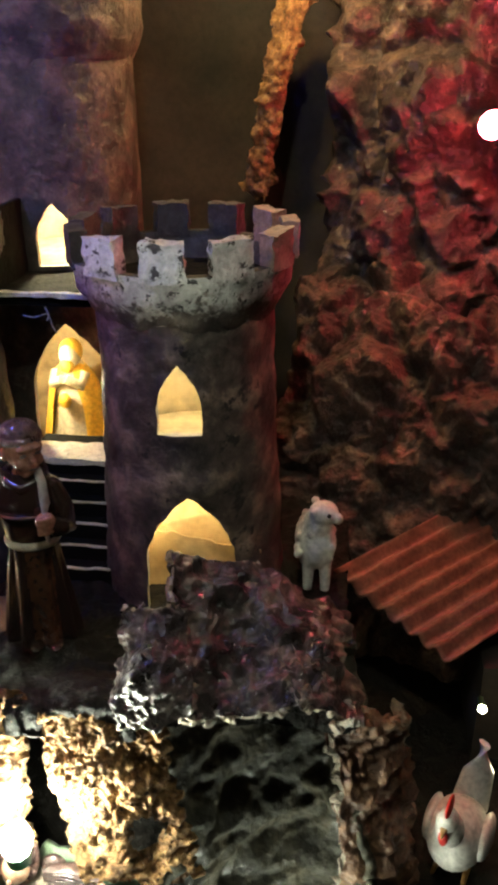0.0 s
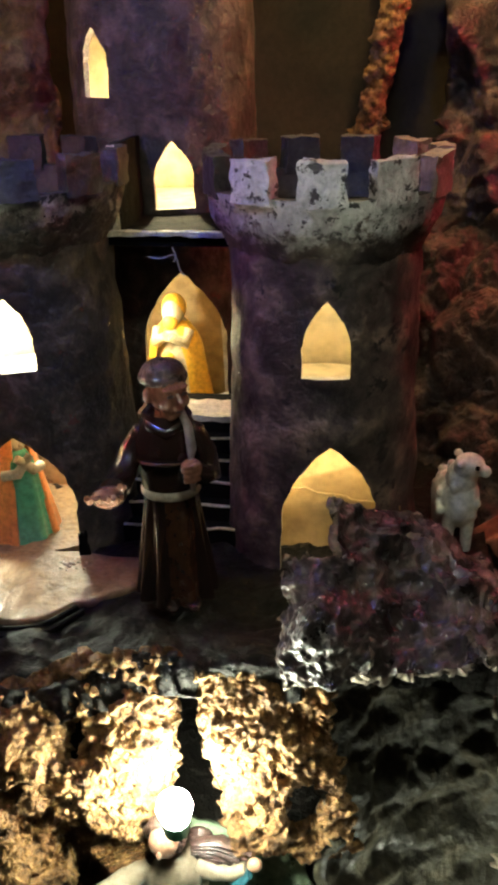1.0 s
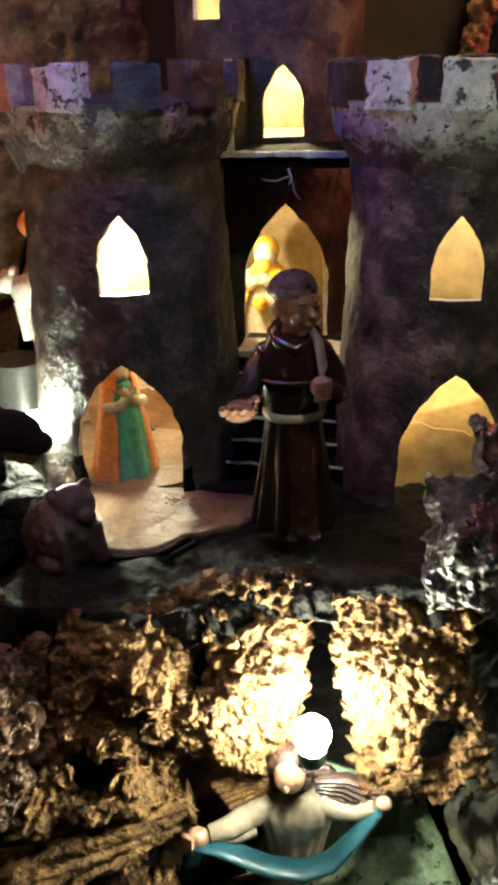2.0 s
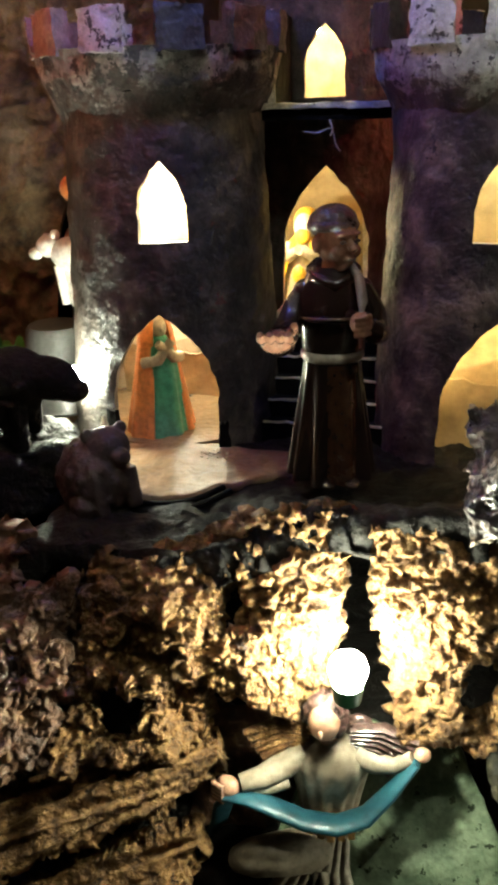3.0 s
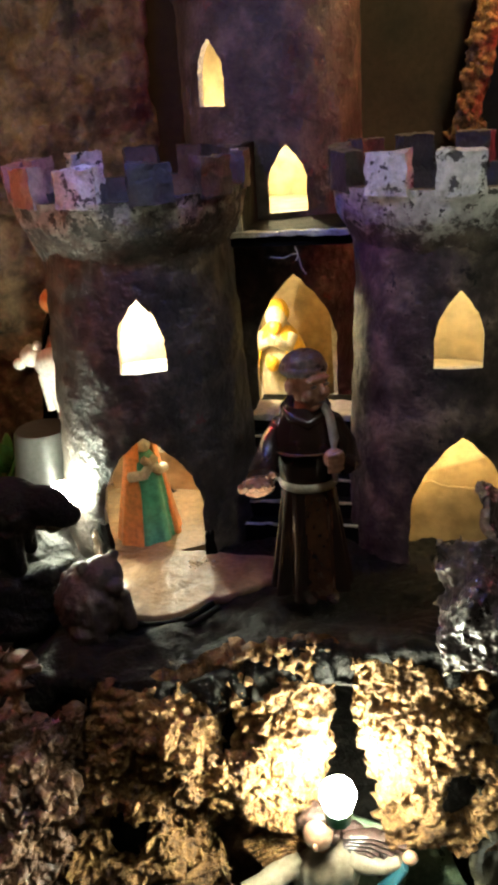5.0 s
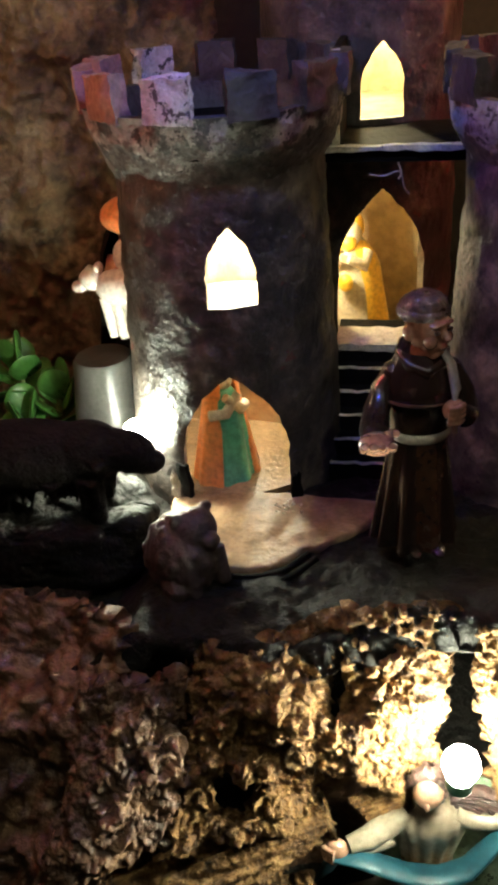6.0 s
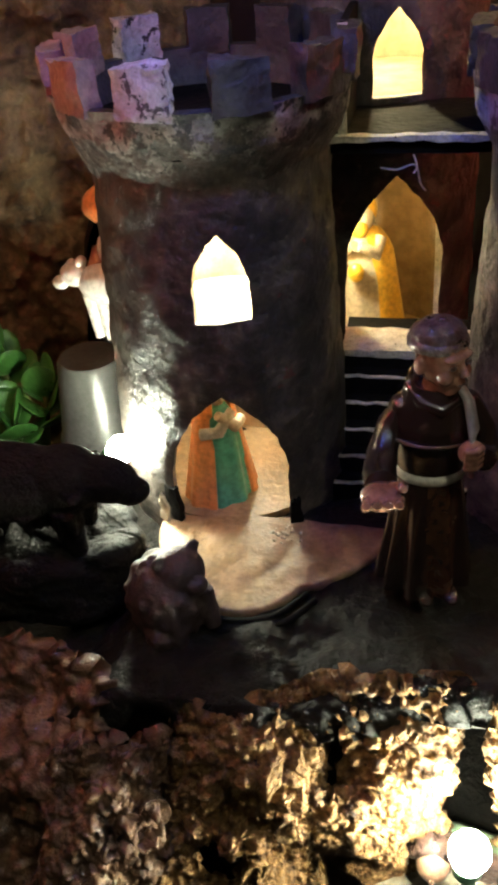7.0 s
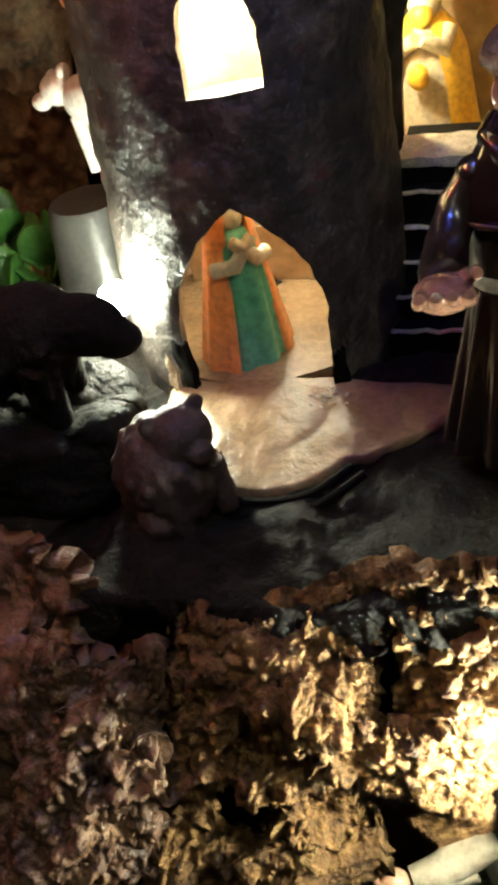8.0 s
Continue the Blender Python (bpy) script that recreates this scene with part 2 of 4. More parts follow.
def lathe(bm, profile, idx=0, seg=32, at=(0, 0, 0), squash=1.0, pleat=0.0, pleats=9, lean=(0, 0), phase=0.0):
    """A turned body from (radius, height) pairs; pleats deepen with distance from the top."""
    vs, n = [], len(profile)
    z0, z1 = profile[0][1], profile[-1][1]
    for r, z in profile:
        k = (z1 - z) / (z1 - z0) if z1 != z0 else 0
        for j in range(seg):
            b = 2 * math.pi * j / seg
            q = r * (1 + pleat * k * math.cos(pleats * b + phase + 1.3 * math.sin(2 * b)))
            vs.append((at[0] + q * math.cos(b) + lean[0] * (1 - k), at[1] + q * squash * math.sin(b) + lean[1] * (1 - k), at[2] + z))
    fs = [(i * seg + j, i * seg + (j + 1) % seg, (i + 1) * seg + (j + 1) % seg, (i + 1) * seg + j) for i in range(n - 1) for j in range(seg)]
    fs += [tuple(range(seg)), tuple(range((n - 1) * seg, n * seg))]
    return add(bm, vs, fs, idx)


def tube(bm, points, radii, idx=0, seg=10, flat=1.0):
    """A rounded limb through the points."""
    pts = [Vector(p) for p in points]
    radii = radii if isinstance(radii, (list, tuple)) else [radii] * len(pts)
    vs = []
    for i, p in enumerate(pts):
        d = (pts[min(i + 1, len(pts) - 1)] - pts[max(i - 1, 0)]).normalized()
        s = d.cross(Vector((0.13, 0.2, 1))).normalized()
        u = s.cross(d)
        for j in range(seg):
            b = 2 * math.pi * j / seg
            vs.append(p + radii[i] * (math.cos(b) * s + flat * math.sin(b) * u))
    n = len(pts)
    fs = [(i * seg + j, i * seg + (j + 1) % seg, (i + 1) * seg + (j + 1) % seg, (i + 1) * seg + j) for i in range(n - 1) for j in range(seg)]
    fs += [tuple(range(seg)), tuple(range((n - 1) * seg, n * seg))]
    return add(bm, vs, fs, idx)


def box(bm, lo, hi, idx=0, jitter=0.0, cuts=1):
    """A block whose faces are cut and roughened by jitter."""
    b2 = bmesh.new()
    bmesh.ops.create_cube(b2, size=1)
    if cuts > 1:
        bmesh.ops.subdivide_edges(b2, edges=b2.edges, cuts=cuts - 1, use_grid_fill=True)
    for v in b2.verts:
        p = Vector([lo[k] + (v.co[k] + 0.5) * (hi[k] - lo[k]) for k in range(3)])
        if jitter:
            p += jitter * Vector((noise.noise(p * 170), noise.noise(p * 170 + Vector((7, 1, 3))), noise.noise(p * 170 + Vector((2, 9, 4)))))
        v.co = p
    vs = {v: bm.verts.new(v.co) for v in b2.verts}
    for f in b2.faces:
        bm.faces.new([vs[v] for v in f.verts]).material_index = idx
    b2.free()


def arch_outline(w, h, spring, jag=0.0, seed=0, n=12, full=2.15):
    """A pointed arch, base centre at the origin: width w, height h, straight up to spring."""
    pts = [(-w / 2, 0)]
    for i in range(1, 4):
        pts.append((-w / 2, spring * i / 3))
    for i in range(1, n):
        k = i / n
        pts.append((-w / 2 * (1 - k ** full), spring + (h - spring) * k))
    right = [(-x, z) for x, z in reversed(pts)]
    pts = pts + [(0, h)] + right
    if jag:
        rnd = random.Random(seed)
        pts = [(x + rnd.uniform(-jag, jag), z + rnd.uniform(-jag, jag)) for x, z in pts]
    return pts


def carve(name, bm, mats, holes, parent=None, label="", smooth=True):
    """A mesh with openings cut through it. holes: prisms as (outline, place, turn about z, depth before, depth behind); the cut takes the last material."""
    base = new("solid", finish(name, bm, mats, smooth))
    tools = []
    for outline, at, turn, front, back in holes:
        b2 = bmesh.new()
        m = pose(*at, 0, 0, turn)
        n = len(outline)
        add(b2, [m @ Vector((x, -front, z)) for x, z in outline] + [m @ Vector((x, back, z)) for x, z in outline],
            [tuple(range(n)), tuple(range(2 * n - 1, n - 1, -1))] + [(i, (i + 1) % n, n + (i + 1) % n, n + i) for i in range(n)], 0)
        tool = new("tool", finish("tool", b2, [mats[-1]], False))
        mod = base.modifiers.new("cut", "BOOLEAN")
        mod.object, mod.operation, mod.solver, mod.material_mode = tool, "DIFFERENCE", "EXACT", "TRANSFER"
        tools.append(tool)
    me = bpy.data.meshes.new_from_object(base.evaluated_get(bpy.context.evaluated_depsgraph_get()))
    me.name = name
    for o in [base, *tools]:
        bpy.data.objects.remove(o)
    ob = new(name, me)
    ob.parent = parent
    return tagged(ob, label) if label else ob


def chunky(p, scale, stretch=(1, 1, 1)):
    """The relief of cork: raised knobs with deep cracks between them."""
    q = Vector((p.x * stretch[0], p.y * stretch[1], p.z * stretch[2])) * scale
    q += 0.35 * noise.noise_vector(q * 1.7)
    d, _ = noise.voronoi(q)
    return min(1.0, (d[1] - d[0]) * 1.6) - 0.45


GRAIN = Vector((0.89, 0.32, 0.33)).normalized()


def relief(p, parts):
    out = 0.0
    rough = 0.4 + 1.3 * max(0.0, min(1.0, 0.5 + 1.1 * noise.noise(p * 16 + Vector((4, 8, 2)))))
    for kind, a, s in parts:
        if kind in "kp" and s > 40:
            a *= rough
        if kind == "g":
            q = p * s - GRAIN * (GRAIN.dot(p) * s * 0.9)
            out += a * (noise.fractal(q, 1.0, 2.0, 3) + 0.6 - 1.2 * abs(noise.noise(q * 1.7)))
        elif kind == "h":
            out += a * (noise.hybrid_multi_fractal(p * s, 0.8, 2.1, 6, 0.6, 1.6) - 1.0)
        elif kind == "t":
            out += a * (noise.turbulence(p * s, 5, True) - 0.5)
        elif kind == "k":
            out += a * chunky(p, s)
        elif kind == "p":
            q = p * s + 0.25 * noise.noise_vector(p * s * 1.3)
            d, cells = noise.voronoi(q)
            way = noise.noise_vector(cells[0] * 3.1 + Vector((0.3, 0.7, 0.2)))
            out += a * (2.2 * way.dot(q - cells[0]) + 1.2 * noise.noise(cells[0] * 5.7 + Vector((0.1, 0.4, 0.9))))
        elif kind == "b":
            q = Vector((p.x, p.y, p.z * 1.5)) * s + 0.3 * noise.noise_vector(p * s * 1.6)
            d, cells = noise.voronoi(q)
            out += a * (noise.noise(cells[0] * 7.3 + Vector((0.37, 0.11, 0.53))) * 1.5 - 0.5 * max(0.0, 1 - 9 * (d[1] - d[0])))
        elif kind == "f":
            out += a * noise.fractal(p * s, 1.0, 2.1, 4)
        elif kind == "c":
            q = p * s + 0.5 * noise.noise_vector(p * s * 0.6)
            out += a * (1 - 2.4 * abs(noise.noise(q)) + 0.5 - 1.2 * abs(noise.noise(q * 2.1 + Vector((3, 1, 7)))) + 0.25 - 0.6 * abs(noise.noise(q * 4.3)))
        else:
            out += a * (1 - 2 * abs(noise.noise(p * s)))
    return out


def sheet(place, nu, nv, parts, hole=None, seed=0.0):
    """A sheet place(u, v), roughened along its normal by the relief parts; hole(u, v, p) leaves openings."""
    bm = bmesh.new()
    g = [[Vector(place(i / nu, j / nv)) for j in range(nv + 1)] for i in range(nu + 1)]
    vs = []
    for i in range(nu + 1):
        row = []
        for j in range(nv + 1):
            du = g[min(i + 1, nu)][j] - g[max(i - 1, 0)][j]
            dv = g[i][min(j + 1, nv)] - g[i][max(j - 1, 0)]
            n = du.cross(dv)
            n = n.normalized() if n.length > 1e-12 else Vector((0, -1, 0))
            p = g[i][j]
            row.append(bm.verts.new(p + n * relief(p + Vector((seed, seed * 0.7, seed * 1.3)), parts)))
        vs.append(row)
    for i in range(nu):
        for j in range(nv):
            if hole and hole((i + 0.5) / nu, (j + 0.5) / nv, g[i][j]):
                continue
            bm.faces.new((vs[i][j], vs[i + 1][j], vs[i + 1][j + 1], vs[i][j + 1]))
    bmesh.ops.delete(bm, geom=[v for v in bm.verts if not v.link_faces], context="VERTS")
    return bm


def thick(ob, t):
    mod = ob.modifiers.new("thickness", "SOLIDIFY")
    mod.thickness, mod.offset = t, -1
    return ob


def lerp(a, b, k):
    return Vector(a) + (Vector(b) - Vector(a)) * k


def patch(a, b, c, d, bulge=(0, 0, 0)):
    """A four-cornered surface: a, b along the bottom, c, d along the top above them, bulging in the middle."""
    def place(u, v):
        return lerp(lerp(a, b, u), lerp(c, d, u), v) + Vector(bulge) * math.sin(math.pi * u) * math.sin(math.pi * v)
    return place


def slab(name, label, category, place, nu, nv, parts, material, hole=None, seed=0.0, t=0.006, kind="", sharp=0):
    ob = new(name, finish(name, sheet(place, nu, nv, parts, hole, seed), material, True, sharp, False))
    thick(ob, t)
    return tagged(ob, label, category, "", kind)


# ---- the setting ----
bm = bmesh.new()
box(bm, (-2.5, -2.5, -0.95), (2.5, 2.5, -0.9))
tagged(part("floor", bm, "wall"), "dim plain floor of the dark room", "floor", "", "structure")
for name, lo, hi in (("wall_north", (-2.5, 1.5, -0.9), (2.5, 1.6, 1.7)), ("wall_south", (-2.5, -2.6, -0.9), (2.5, -2.5, 1.7)),
                     ("wall_west", (-2.6, -2.5, -0.9), (-2.5, 1.6, 1.7)), ("wall_east", (2.5, -2.5, -0.9), (2.6, 1.6, 1.7))):
    bm = bmesh.new()
    box(bm, lo, hi)
    tagged(part(name, bm, "wall"), "plain painted wall of the dark room", "wall", "", "structure")
bm = bmesh.new()
box(bm, (-2.6, -2.6, 1.7), (2.6, 1.6, 1.8))
tagged(part("ceiling", bm, "wall"), "plain ceiling of the dark room", "ceiling", "", "structure")


def ground_at(u, v):
    x, y = -0.75 + 1.5 * u, -0.33 + 0.9 * v
    k = max(0.0, min(1.0, (y + 0.26) / 0.2))
    return (x, y, -0.215 + 0.075 * k * k * (3 - 2 * k))


slab("ground", "dark crumpled paper ground of the crib", "ground", ground_at, 110, 70, (("f", 0.012, 12), ("r", 0.004, 40)), "soil", kind="structure", t=0.01)
bm = bmesh.new()
box(bm, (-0.75, -0.34, -0.27), (0.75, 0.6, -0.235))
for x in (-0.7, 0.7):
    for y in (-0.3, 0.55):
        box(bm, (x - 0.03, y - 0.03, -0.9), (x + 0.03, y + 0.03, -0.27))
tagged(new("display_table", finish("display_table", bm, "table", False)), "dark wooden table that carries the crib", "table")
slab("backdrop", "dark brown cloth hanging behind the castle", "backdrop", patch((-0.75, 0.42, -0.16), (0.75, 0.42, -0.16), (-0.75, 0.42, 0.75), (0.75, 0.42, 0.75)), 80, 50, (("f", 0.02, 6), ("r", 0.006, 14)), "dark", kind="structure")

# terrace under the castle
def terrace_at(u, v):
    x, y = -0.185 + 0.385 * u, -0.132 + 0.4 * v
    y += 0.05 * (1 - v) * max(0, min(1, (x - 0.085) / 0.03))
    z = -0.004 - 0.03 * max(0, min(1, (-0.135 - x) / 0.03)) * max(0, min(1, (0.02 - y) / 0.05))
    if y < -0.055:
        rim = 0.03 * min(1, max(0, (x + 0.05) / 0.06)) + 0.004
        z += rim * (min(1, (-0.055 - y) / 0.07)) ** 1.3
    return (x, y, z)


slab("terrace", "black crumpled paper terrace under the castle", "terrace", terrace_at, 160, 140, (("f", 0.005, 30), ("c", 0.0013, 42), ("r", 0.002, 70)), "soil", kind="structure", t=0.02)

# ---- the castle ----
LEFT, RIGHT, REAR = (-0.111, 0.06), (0.087, 0.06), (-0.037, 0.187)


def shell(profile, wall, seg=120, rough=0.0017, seed=0.0):
    """A hollow turned wall from (radius, height) pairs, slightly lumpy outside; inside faces take material 1, rims 2."""
    bm = bmesh.new()
    n = len(profile)
    rings = []
    for inner in (0, 1):
        for r, z in profile:
            row = []
            for j in range(seg):
                b = 2 * math.pi * j / seg
                p = Vector((math.cos(b), math.sin(b), 0)) * r
                d = -wall if inner else rough * (noise.fractal(Vector((p.x, p.y, z + seed)) * 45, 1.0, 2.0, 3) + 0.6 * noise.noise(Vector((p.x, p.y, z + seed)) * 160))
                row.append(bm.verts.new((math.cos(b) * (r + d), math.sin(b) * (r + d), z)))
            rings.append(row)
    for i in range(n - 1):
        for j in range(seg):
            k = (j + 1) % seg
            bm.faces.new((rings[i][j], rings[i][k], rings[i + 1][k], rings[i + 1][j])).material_index = 0
            bm.faces.new((rings[n + i][j], rings[n + i + 1][j], rings[n + i + 1][k], rings[n + i][k])).material_index = 1
    for j in range(seg):
        k = (j + 1) % seg
        bm.faces.new((rings[n - 1][j], rings[n - 1][k], rings[2 * n - 1][k], rings[2 * n - 1][j])).material_index = 2
        bm.faces.new((rings[0][j], rings[n][j], rings[n][k], rings[0][k])).material_index = 2
    return bm


def steps_of(profile, step=0.006):
    out = [profile[0]]
    for (r0, z0), (r1, z1) in zip(profile, profile[1:]):
        n = max(1, int(abs(z1 - z0) / step))
        out += [(r0 + (r1 - r0) * i / n, z0 + (z1 - z0) * i / n) for i in range(1, n + 1)]
    return out


def merlon(r, a, wide, z0, z1, deep, rnd):
    """One battlement tooth: a curved, chipped block."""
    bm = bmesh.new()
    box(bm, (-0.5, -0.5, -0.5), (0.5, 0.5, 0.5), 0, 0, 9)
    top = rnd.uniform(-0.0015, 0.0015)
    for v in bm.verts:
        b = a + v.co.x * wide / r * (1 - 0.06 * (v.co.z + 0.5))
        q = r + v.co.y * deep
        z = z0 + (v.co.z + 0.5) * (z1 - z0 + top * v.co.x)
        p = Vector((math.cos(b) * q, math.sin(b) * q, z))
        v.co = p + 0.0013 * noise.noise_vector(p * 110) + 0.0011 * noise.noise_vector(p * 330)
    return bm


def tower(label, at, profile, crown, holes, teeth, shift, paints, seed, lining="paper", crown_paint="crown", wall_paint="plaster"):
    """A round tower: pierced wall, flaring crown, teeth round the top."""
    t = thing("castle_tower", label, "tower", (*at, 0))
    carve("wall", shell(steps_of(profile), 0.005, seed=seed), [wall_paint, lining, "edge"], holes, t)
    if crown:
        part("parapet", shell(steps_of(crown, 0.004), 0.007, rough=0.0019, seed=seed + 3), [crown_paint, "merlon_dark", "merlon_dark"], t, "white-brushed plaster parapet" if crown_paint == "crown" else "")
        rnd = random.Random(seed)
        r, z = crown[-1]
        # added black disc: stops tower light leaking up, makes the crown's inside dark
        bm = bmesh.new()
        lathe(bm, [(r - 0.008, z - 0.022), (r - 0.008, z - 0.018)], seg=48)
        part("roof", bm, "black", t, smooth=False)
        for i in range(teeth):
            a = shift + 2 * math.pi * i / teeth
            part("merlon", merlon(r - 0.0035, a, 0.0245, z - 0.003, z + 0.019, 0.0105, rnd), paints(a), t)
    return t


def opening(w, h, spring, x, z, at, r, seed, jag=0.0004, full=2.15):
    """A pointed opening in a round wall whose front is at -y."""
    return (arch_outline(w, h, spring, jag, seed, 12, full), (x - at[0], -math.sqrt(r * r - (x - at[0]) ** 2), z), 0, 0.03, 0.02)


# white brushwork in front; red light at right and shade behind are painted in
def right_tooth_tone(a):
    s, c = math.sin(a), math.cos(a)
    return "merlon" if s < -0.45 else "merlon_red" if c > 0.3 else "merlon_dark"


# brushed tooth in front; lit back tooth, red light at left, shade elsewhere painted
def left_tooth_tone(a):
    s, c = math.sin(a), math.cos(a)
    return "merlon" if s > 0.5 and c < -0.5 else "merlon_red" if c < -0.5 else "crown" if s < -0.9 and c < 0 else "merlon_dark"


tower("round grey-brown plaster tower with white-daubed battlements", RIGHT,
      [(0.0655, -0.02), (0.0645, 0.0), (0.06, 0.1), (0.057, 0.17), (0.0575, 0.2)],
      [(0.0535, 0.188), (0.0585, 0.198), (0.062, 0.206), (0.067, 0.214), (0.0705, 0.2315)],
      [opening(0.0275, 0.045, 0.016, 0.0915, 0.13, RIGHT, 0.058, 3), opening(0.06, 0.098, 0.036, 0.0955, -0.01, RIGHT, 0.062, 4, 0.0007, 2.4)],
      11, -1.55, right_tooth_tone, 1)
tower("round dark plaster tower with chipped grey battlements", LEFT,
      [(0.0735, -0.02), (0.0725, 0.0), (0.067, 0.08), (0.062, 0.17), (0.0615, 0.205)],
      [(0.0575, 0.19), (0.0625, 0.2), (0.066, 0.207), (0.0705, 0.216), (0.0745, 0.2325)],
      [opening(0.0275, 0.045, 0.018, -0.0965, 0.129, LEFT, 0.063, 5), opening(0.065, 0.098, 0.036, -0.1005, -0.01, LEFT, 0.07, 6, 0.0007, 2.5)],
      11, -2.25, left_tooth_tone, 2, "card", "crown_dim", "plaster_dim")
tower("tall dark plaster rear tower with pointed windows", REAR,
      [(0.07, -0.02), (0.068, 0.1), (0.066, 0.2), (0.0645, 0.345)],
      [(0.0645, 0.34), (0.069, 0.347), (0.0725, 0.36), (0.073, 0.42)],
      [opening(0.026, 0.044, 0.018, -0.0195, 0.204, REAR, 0.067, 7), opening(0.058, 0.098, 0.04, -0.018, 0.0625, REAR, 0.068, 8, 0.0007),
       (arch_outline(0.024, 0.042, 0.017, 0.0007, 9), (-0.033, -0.055, 0.275), -33, 0.03, 0.02)],
      11, 0.1, lambda a: "merlon_dark", 3, "tan", "plaster_dim", "plaster_dim")

# unseen discs added to keep window light and door light apart
for at in (LEFT, RIGHT):
    bm = bmesh.new()
    lathe(bm, [(0.0565 if at is LEFT else 0.051, 0.097), (0.0565 if at is LEFT else 0.051, 0.1)], seg=48, at=(*at, 0))
    tagged(part("light_divider", bm, "paper", smooth=False), "added cream card disc that parts the tower's window and door light", "floor", "", "structure")

# floors inside the rear tower
t = thing("chamber_floor", "tan card floor inside the rear tower", "floor", kind="structure")
for z in (0.012, 0.2):
    bm = bmesh.new()
    lathe(bm, [(0.06, z - 0.004), (0.06, z)], seg=48, at=(*REAR, 0))
    part("disc", bm, "tan", t, smooth=False)

# balcony ledge, jambs and steps between the towers
t = thing("balcony", "black board ledge with a worn pale edge", "balcony")
bm = bmesh.new()
box(bm, (-0.052, 0.063, 0.192), (0.03, 0.135, 0.2), 0, 0.0006, 6)
part("ledge", bm, "black", t, smooth=False)
bm = bmesh.new()
box(bm, (-0.05, 0.059, 0.1985), (0.028, 0.0635, 0.2015), 0, 0.0016, 10)
part("worn_edge", bm, "edge", t, "pale worn board edge", False)
bm = bmesh.new()
box(bm, (-0.045, 0.064, 0.2), (-0.041, 0.135, 0.252), 0, 0.0005, 4)
board = part("side_board", bm, "black", t, smooth=False)
bm = bmesh.new()
box(bm, (-0.0455, 0.0615, 0.2), (-0.041, 0.064, 0.252), 0, 0.0008, 8)
part("board_edge", bm, "edge", board, "pale worn board edge", False)
t = thing("stairs", "black steps with pale worn edges up to the arch", "stairs")
for i in range(6):
    z = 0.068 - i * 0.0115
    y = 0.083 - i * 0.0115
    bm = bmesh.new()
    box(bm, (-0.046, y + 0.001, -0.01), (0.032, 0.13, z - 0.0012 if i else z - 0.002), 0, 0.0004, 5)
    step = part("step", bm, "black", t, smooth=False)
    bm = bmesh.new()
    box(bm, (-0.046, y, z - (0.0045 if i == 0 else 0.001)), (0.032, y + (0.03 if i == 0 else 0.0022), z), 0, 0.0012, 14)
    part("nosing", bm, "edge", step, "pale worn edge", False)

bm = bmesh.new()
box(bm, (-0.05, 0.076, -0.005), (-0.0455, 0.083, 0.069), 0, 0.0012, 8)
part("stringer", bm, "cork_dark", t, "rough brown side board", False)

# tan floor in front of the left doorway
RIM = ((1.0, 0.052), (1.25, 0.058), (1.42, 0.071), (1.58, 0.073), (1.69, 0.062), (1.79, 0.068), (1.89, 0.074), (2.0, 0.085))


def apron_at(u, v):
    k = 2.0 - u
    r = next(r0 + (r1 - r0) * (k - k0) / (k1 - k0) for (k0, r0), (k1, r1) in zip(RIM, RIM[1:]) if k <= k1)
    a = math.pi * k
    return (-0.09 + v * r * math.cos(a), -0.003 + v * r * math.sin(a), 0.005 - 0.003 * v)


slab("doorstep", "tan painted round floor before the tower door", "doorstep", apron_at, 60, 30, (("f", 0.0015, 60),), "floor", t=0.008, kind="structure")
bm = bmesh.new()
lathe(bm, [(0.066, -0.004), (0.066, 0.0035)], seg=48, at=(*LEFT, 0))
tagged(part("tower_floor", bm, "floor", smooth=False), "tan painted floor inside the left tower", "floor", "", "structure")

# folded and torn paper inside the towers
def fold_at(x0, wide, y, low, top, tilt, seam0):
    def place(u, v):
        x = x0 + wide * u
        torn = 0.0022 * noise.noise(Vector((u * 9, 3, y * 50))) + 0.0012 * noise.noise(Vector((u * 31, 1, y * 50)))
        seam = seam0 + tilt * (u - 0.5) + torn
        if low:
            return (x, y - 0.006 - 0.004 * v * v + 0.002 * math.sin(5 * u), -0.01 + (seam + 0.01) * v)
        z = seam - 0.007 + (top - seam) * v
        crease = z - (seam0 + 0.024 + 0.032 * (u - 0.45))
        return (x, y + (0.006 if crease > 0 else 0.006 - min(0.009, -crease * 0.55)) + 0.0015 * math.sin(4 * u), z)
    return place


for label, x0, wide, y, paint, seam0, tilt in (("folded ochre paper with a torn seam behind the tower door", 0.038, 0.102, 0.036, "ochre_card", 0.043, -0.014),
                                               ("creased tan card lining behind the figurine", -0.162, 0.102, 0.094, "card", 0.037, -0.012)):
    t = thing("paper_lining", label, "paper")
    for low, n in ((True, 1.0), (False, 4.0)):
        thick(part("paper_sheet", sheet(fold_at(x0, wide, y, low, 0.096, tilt, seam0), 90, 60, (("f", 0.0008, 25),), None, n), paint, t), 0.0006)

# ---- bark and rock in front of the terrace ----
CORK = (("k", 0.0026, 105), ("k", 0.0013, 240), ("f", 0.0026, 170), ("b", 0.0005, 330), ("f", 0.0011, 480), ("f", 0.006, 38))


def ragged(limit=0.08, scale=60, seed=0.0):
    """Eats an uneven margin off a sheet."""
    def hole(u, v, p):
        edge = min(u, v, 1 - u, 1 - v)
        return edge < limit * (0.5 + 0.5 * noise.noise(p * scale + Vector((seed, 0, 0))))
    return hole


